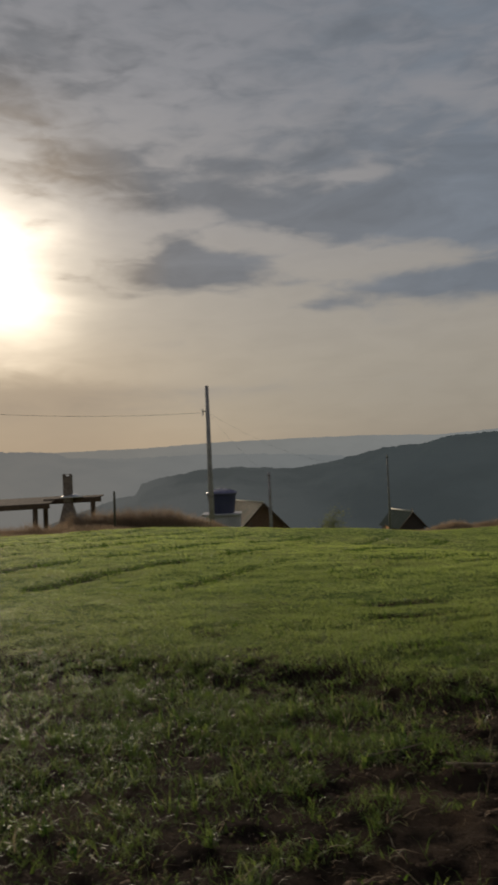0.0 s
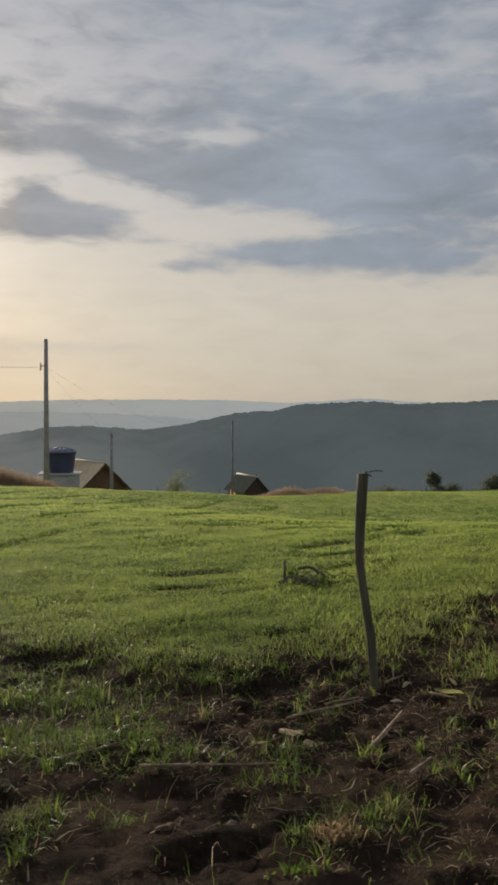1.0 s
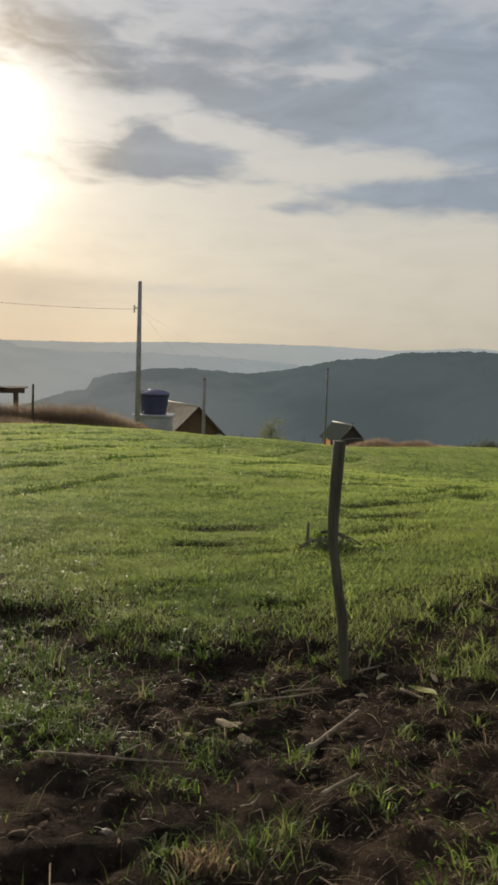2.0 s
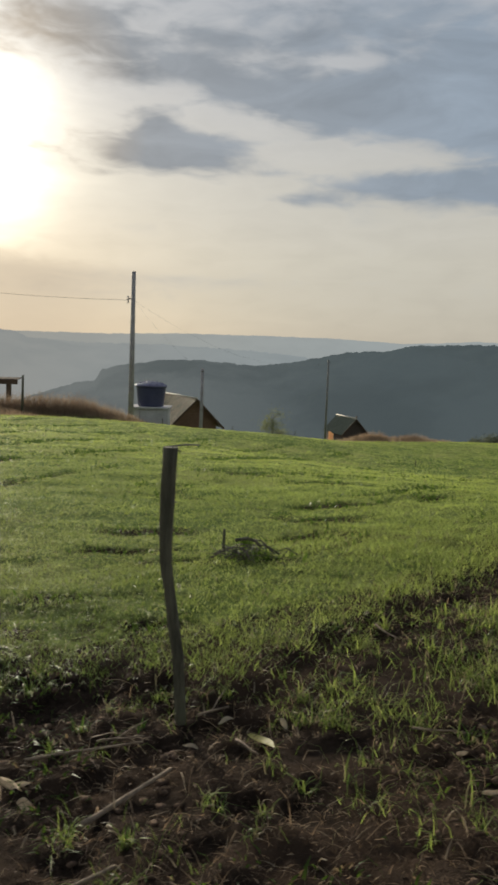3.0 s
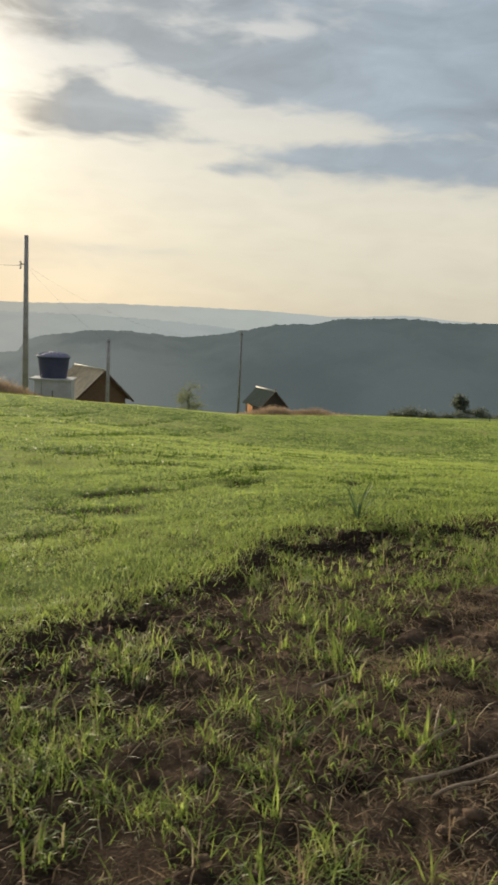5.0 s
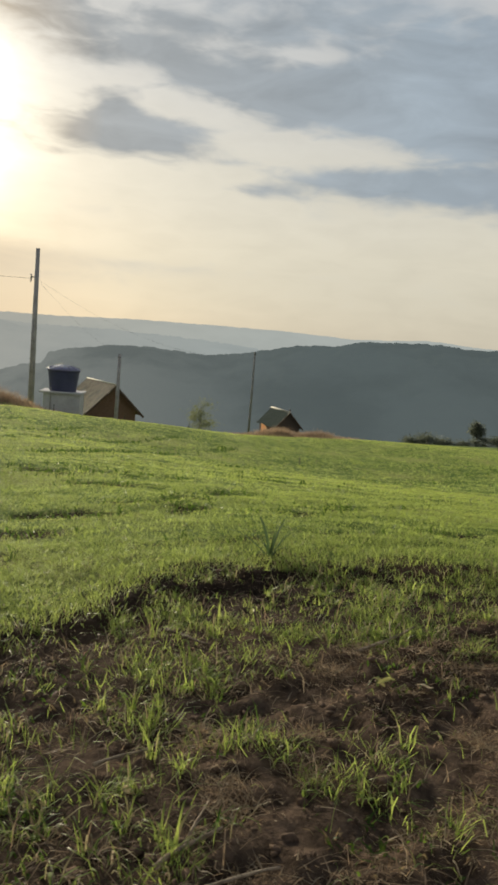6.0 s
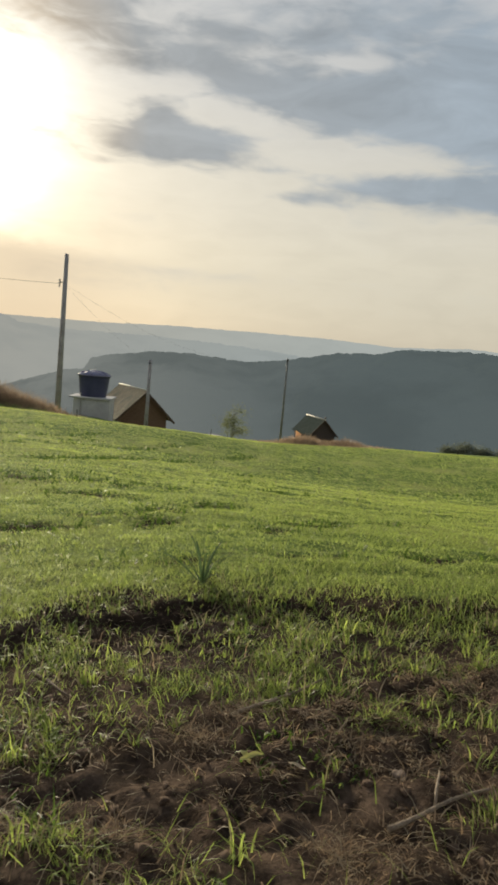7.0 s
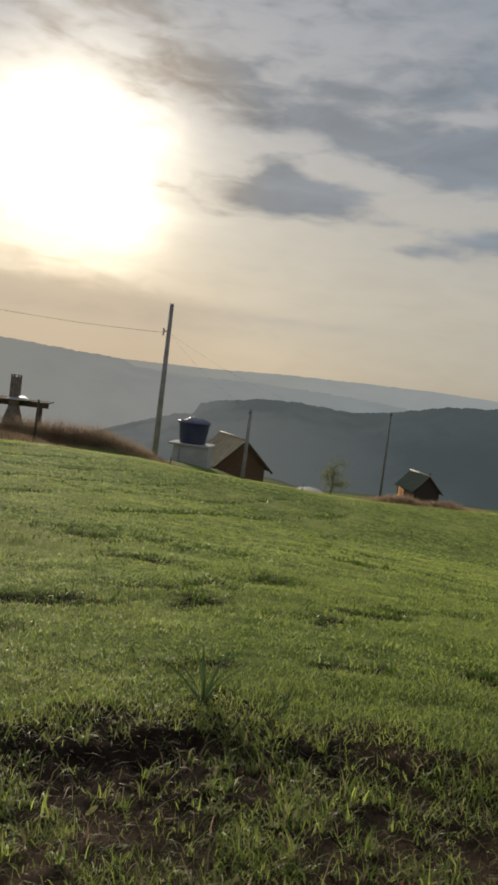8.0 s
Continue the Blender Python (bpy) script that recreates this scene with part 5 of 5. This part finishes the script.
def build_shelter():
    """An open lean-to with a flat roof, and a brick barbecue whose flue passes through it."""
    at = deep(-13.5, 52.0, -0.2)
    z0 = at[2]
    shelter = thing("open_shelter", at, "open-sided wooden shelter with a low flat roof", "shelter")
    for x, w, y, d, z in ((-3.2, 5.6, 0.0, 3.6, -0.86), (0.76, 3.86, 0.15, 1.0, -0.70)):
        bm = bmesh.new()
        box(bm, (w, d, 0.07), (x, y, z - z0), (5.0, -1.0, 0), bevel=0.01)
        roof = part("roof_panel", bm, M_SHEDROOF, shelter, "weathered brown roof sheet")
        bm = bmesh.new()
        box(bm, (w + 0.06, 0.09, 0.30), (x, y - d / 2 - 0.03, z - z0 - 0.087 * d / 2 - 0.155), (0, -1.0, 0), bevel=0.01)
        part("beam", bm, M_TRIM, shelter, "dark front beam")
    for x, y, t in ((-1.40, -1.6, -1.05), (2.13, -0.28, -0.95), (-5.6, -1.6, -1.1), (-1.6, 1.5, -1.0)):
        bm = bmesh.new()
        box(bm, (0.28, 0.28, t - z0), (x, y, (t - z0) / 2), bevel=0.02)
        part("post", bm, M_TRIM, shelter)
    oven = thing("barbecue", (-12.92, 51.3, z0), "brick barbecue with a flared hood and a square flue", "barbecue")
    bm = bmesh.new()
    lower = [(-0.55, -0.5), (0.55, -0.5), (0.55, 0.5), (-0.55, 0.5)]
    rings = []
    for s, z in ((1.0, 0.0), (1.0, -2.3 - z0), (0.92, -2.1 - z0), (0.52, -1.15 - z0), (0.5, -1.0 - z0)):
        rings.append([bm.verts.new((x * s, y * s, z)) for x, y in lower])
    for a, b in zip(rings, rings[1:]):
        for k in range(4):
            bm.faces.new((a[k], a[(k + 1) % 4], b[(k + 1) % 4], b[k]))
    bm.faces.new(rings[0][::-1])
    bm.faces.new(rings[-1])
    part("hood", bm, M_BRICK, oven)
    bm = bmesh.new()
    box(bm, (0.54, 0.5, 1.72), (0, 0, -0.10 - z0), bevel=0.015)
    flue = part("flue", bm, M_BRICK, oven)
    for x, y in ((-0.22, -0.2), (0.22, -0.2), (-0.22, 0.2), (0.22, 0.2)):
        bm = bmesh.new()
        box(bm, (0.09, 0.09, 0.13), (x, y, 0.82 - z0))
        part("pier", bm, M_BRICK, flue)
    bm = bmesh.new()
    box(bm, (0.5, 0.46, 0.03), (0, 0, 0.90 - z0), bevel=0.005)
    part("cap", bm, M_BRICK, flue)
    bm = bmesh.new()
    lathe(bm, [(0.75, 0), (0.62, 0.10), (0.34, 0.2), (0.3, 0.22)], 20, (0.2, 0.1, -0.66 - z0))
    part("flashing", bm, M_METAL, oven, "shiny metal flashing round the flue")


build_shelter()


def build_field_post(x, y, height, radius, label, lean=0.0):
    at = deep(x, y, -0.1)
    bm = bmesh.new()
    tube(bm, [(0, 0, 0), (lean / 2, 0, height / 2), (lean, 0, height)], [radius, radius * 0.95, radius * 0.8], 8, 0.08, random.Random(int(x * 7 + y)))
    ob = part("boundary_post", bm, M_POST)
    ob.location = at
    tagged(ob, label, "fence post", "posts along the field edge")


for x, y, h, r, lean in ((-8.3, 43.3, 2.55, 0.075, 0.04), (6.0, 38.4, 0.38, 0.02, 0.03), (19.5, 44.6, 0.5, 0.03, 0.0), (24.5, 46.5, 0.5, 0.03, -0.03), (3.0, 39.2, 0.35, 0.02, 0.02), (10.0, 30.7, 0.34, 0.02, -0.02), (-0.6, 41.5, 0.5, 0.03, 0.0)):
    build_field_post(x, y, h, r, "short weathered boundary post at the edge of the field" if h < 2 else "tall grey fence post beside the dry grass bank", lean)


def build_low_roof():
    """A low curved sheet roof that just shows over the brow."""
    at = deep(6.2, 60.0, -0.05)
    shed = thing("low_shed", at, "low shed with a pale curved metal roof below the brow", "shed")
    top = -4.8 - at[2]
    bm = bmesh.new()
    box(bm, (2.3, 2.0, top - 0.35), (0, 0, (top - 0.35) / 2), bevel=0.02)
    part("wall", bm, M_TRIM, shed)
    bm = bmesh.new()
    rows = []
    for d in (0, -0.05):
        for y in (-1.2, 1.2):
            rows.append([bm.verts.new((1.35 * math.sin(a), y, top - 1.35 * 0.55 * (1 - math.cos(a)) + d)) for a in np.linspace(-1.15, 1.15, 17)])
    for k in range(16):
        bm.faces.new((rows[0][k], rows[0][k + 1], rows[1][k + 1], rows[1][k]))
        bm.faces.new((rows[2][k], rows[3][k], rows[3][k + 1], rows[2][k + 1]))
        bm.faces.new((rows[0][k], rows[2][k], rows[2][k + 1], rows[0][k + 1]))
        bm.faces.new((rows[1][k], rows[1][k + 1], rows[3][k + 1], rows[3][k]))
    part("roof", bm, M_CONCRETE, shed, "pale curved metal sheet")


build_low_roof()


def build_tree(name, label, x, y, height, spread_x, leaves, mat, leaf, seed, shape=1.0, category="tree", base=0.25, puff=0.2):
    """A tapered trunk with limbs, and a crown of many small leaves gathered in clumps."""
    rng = random.Random(seed)
    at = deep(x, y, -0.2)
    tree = thing(name, at, label, category)
    bm = bmesh.new()
    tube(bm, [(0, 0, 0), (0.04 * height, 0, height * 0.4), (0.02 * height, 0.02, height * 0.9)], [height * 0.03, height * 0.02, height * 0.006], 8, 0.08, rng)
    ends = []
    for i in range(12):
        t = rng.uniform(base, 0.92)
        a = i * 2.4 + rng.uniform(-0.4, 0.4)
        reach = spread_x * (1.05 - shape * t) * rng.uniform(0.5, 1.0)
        start = Vector((0.03 * height, 0, height * t * 0.9))
        end = start + Vector((math.cos(a) * reach, math.sin(a) * reach, height * 0.12))
        tube(bm, [start, (start + end) / 2 + Vector((0, 0, 0.03 * height)), end], [height * 0.012, height * 0.008, height * 0.003], 6, 0.1, rng)
        ends += [end, (start + end) / 2, start.lerp(end, 0.75)]
    ends.append(Vector((0.02 * height, 0, height * 0.93)))
    part("trunk", bm, M_FADED if mat is M_PALE_LEAF else M_BARK, tree)
    nrng = np.random.default_rng(seed)
    centre = np.array([nrng.choice(len(ends)) for _ in range(leaves)])
    where = np.array([tuple(e) for e in ends])[centre] + nrng.normal(0, 1, (leaves, 3)) * np.array([puff, puff, 0.7 * puff]) * max(spread_x, 0.4 * height)
    where[:, 2] = np.maximum(where[:, 2], 0.08 * height)
    u = nrng.normal(0, 1, (leaves, 3))
    v = nrng.normal(0, 1, (leaves, 3))
    u /= np.linalg.norm(u, axis=1)[:, None]
    v -= (u * v).sum(1)[:, None] * u
    v /= np.linalg.norm(v, axis=1)[:, None]
    s = (leaf * nrng.uniform(0.6, 1.4, leaves))[:, None]
    verts = np.stack([where - u * s, where + v * s * 0.5, where + u * s, where - v * s * 0.5], 1).reshape(-1, 3)
    quads = np.arange(leaves * 4).reshape(-1, 4)
    crown = raw("crown", verts, quads, mat, np.repeat(np.clip(nrng.normal(0.4, 0.3, leaves), 0, 1.2), 4))
    crown.parent = tree
    return tree


build_tree("small_tree", "slender young tree with thin yellow-green foliage", 8.4, 95.0, 4.4, 1.9, 2000, M_PALE_LEAF, 0.09, 601, 0.45, base=0.08, puff=0.26)
build_tree("dark_tree", "dark cone-shaped tree standing beyond the field's edge", 62.8, 143.0, 5.3, 2.5, 3800, M_LEAF, 0.18, 602, 0.95, base=0.05)
build_tree("dark_tree", "dark broad tree standing beyond the field's edge", 75.6, 143.0, 4.4, 2.8, 3200, M_LEAF, 0.20, 603, 0.7, base=0.08)
for i, (x, y, h, w) in enumerate([(50.0, 142, 1.6, 2.2), (53.0, 143, 2.0, 2.6), (56.5, 143, 1.4, 2.4), (59.6, 141, 1.2, 2.0), (66.8, 142, 2.5, 2.4), (71.5, 143, 1.8, 2.6), (79.5, 143, 2.4, 3.0)]):
    build_tree("bush", "low dark bush beyond the field's edge", x, y, h, w, 1800, M_LEAF, 0.17, 620 + i, 0.6, "bush", 0.02, 0.26)
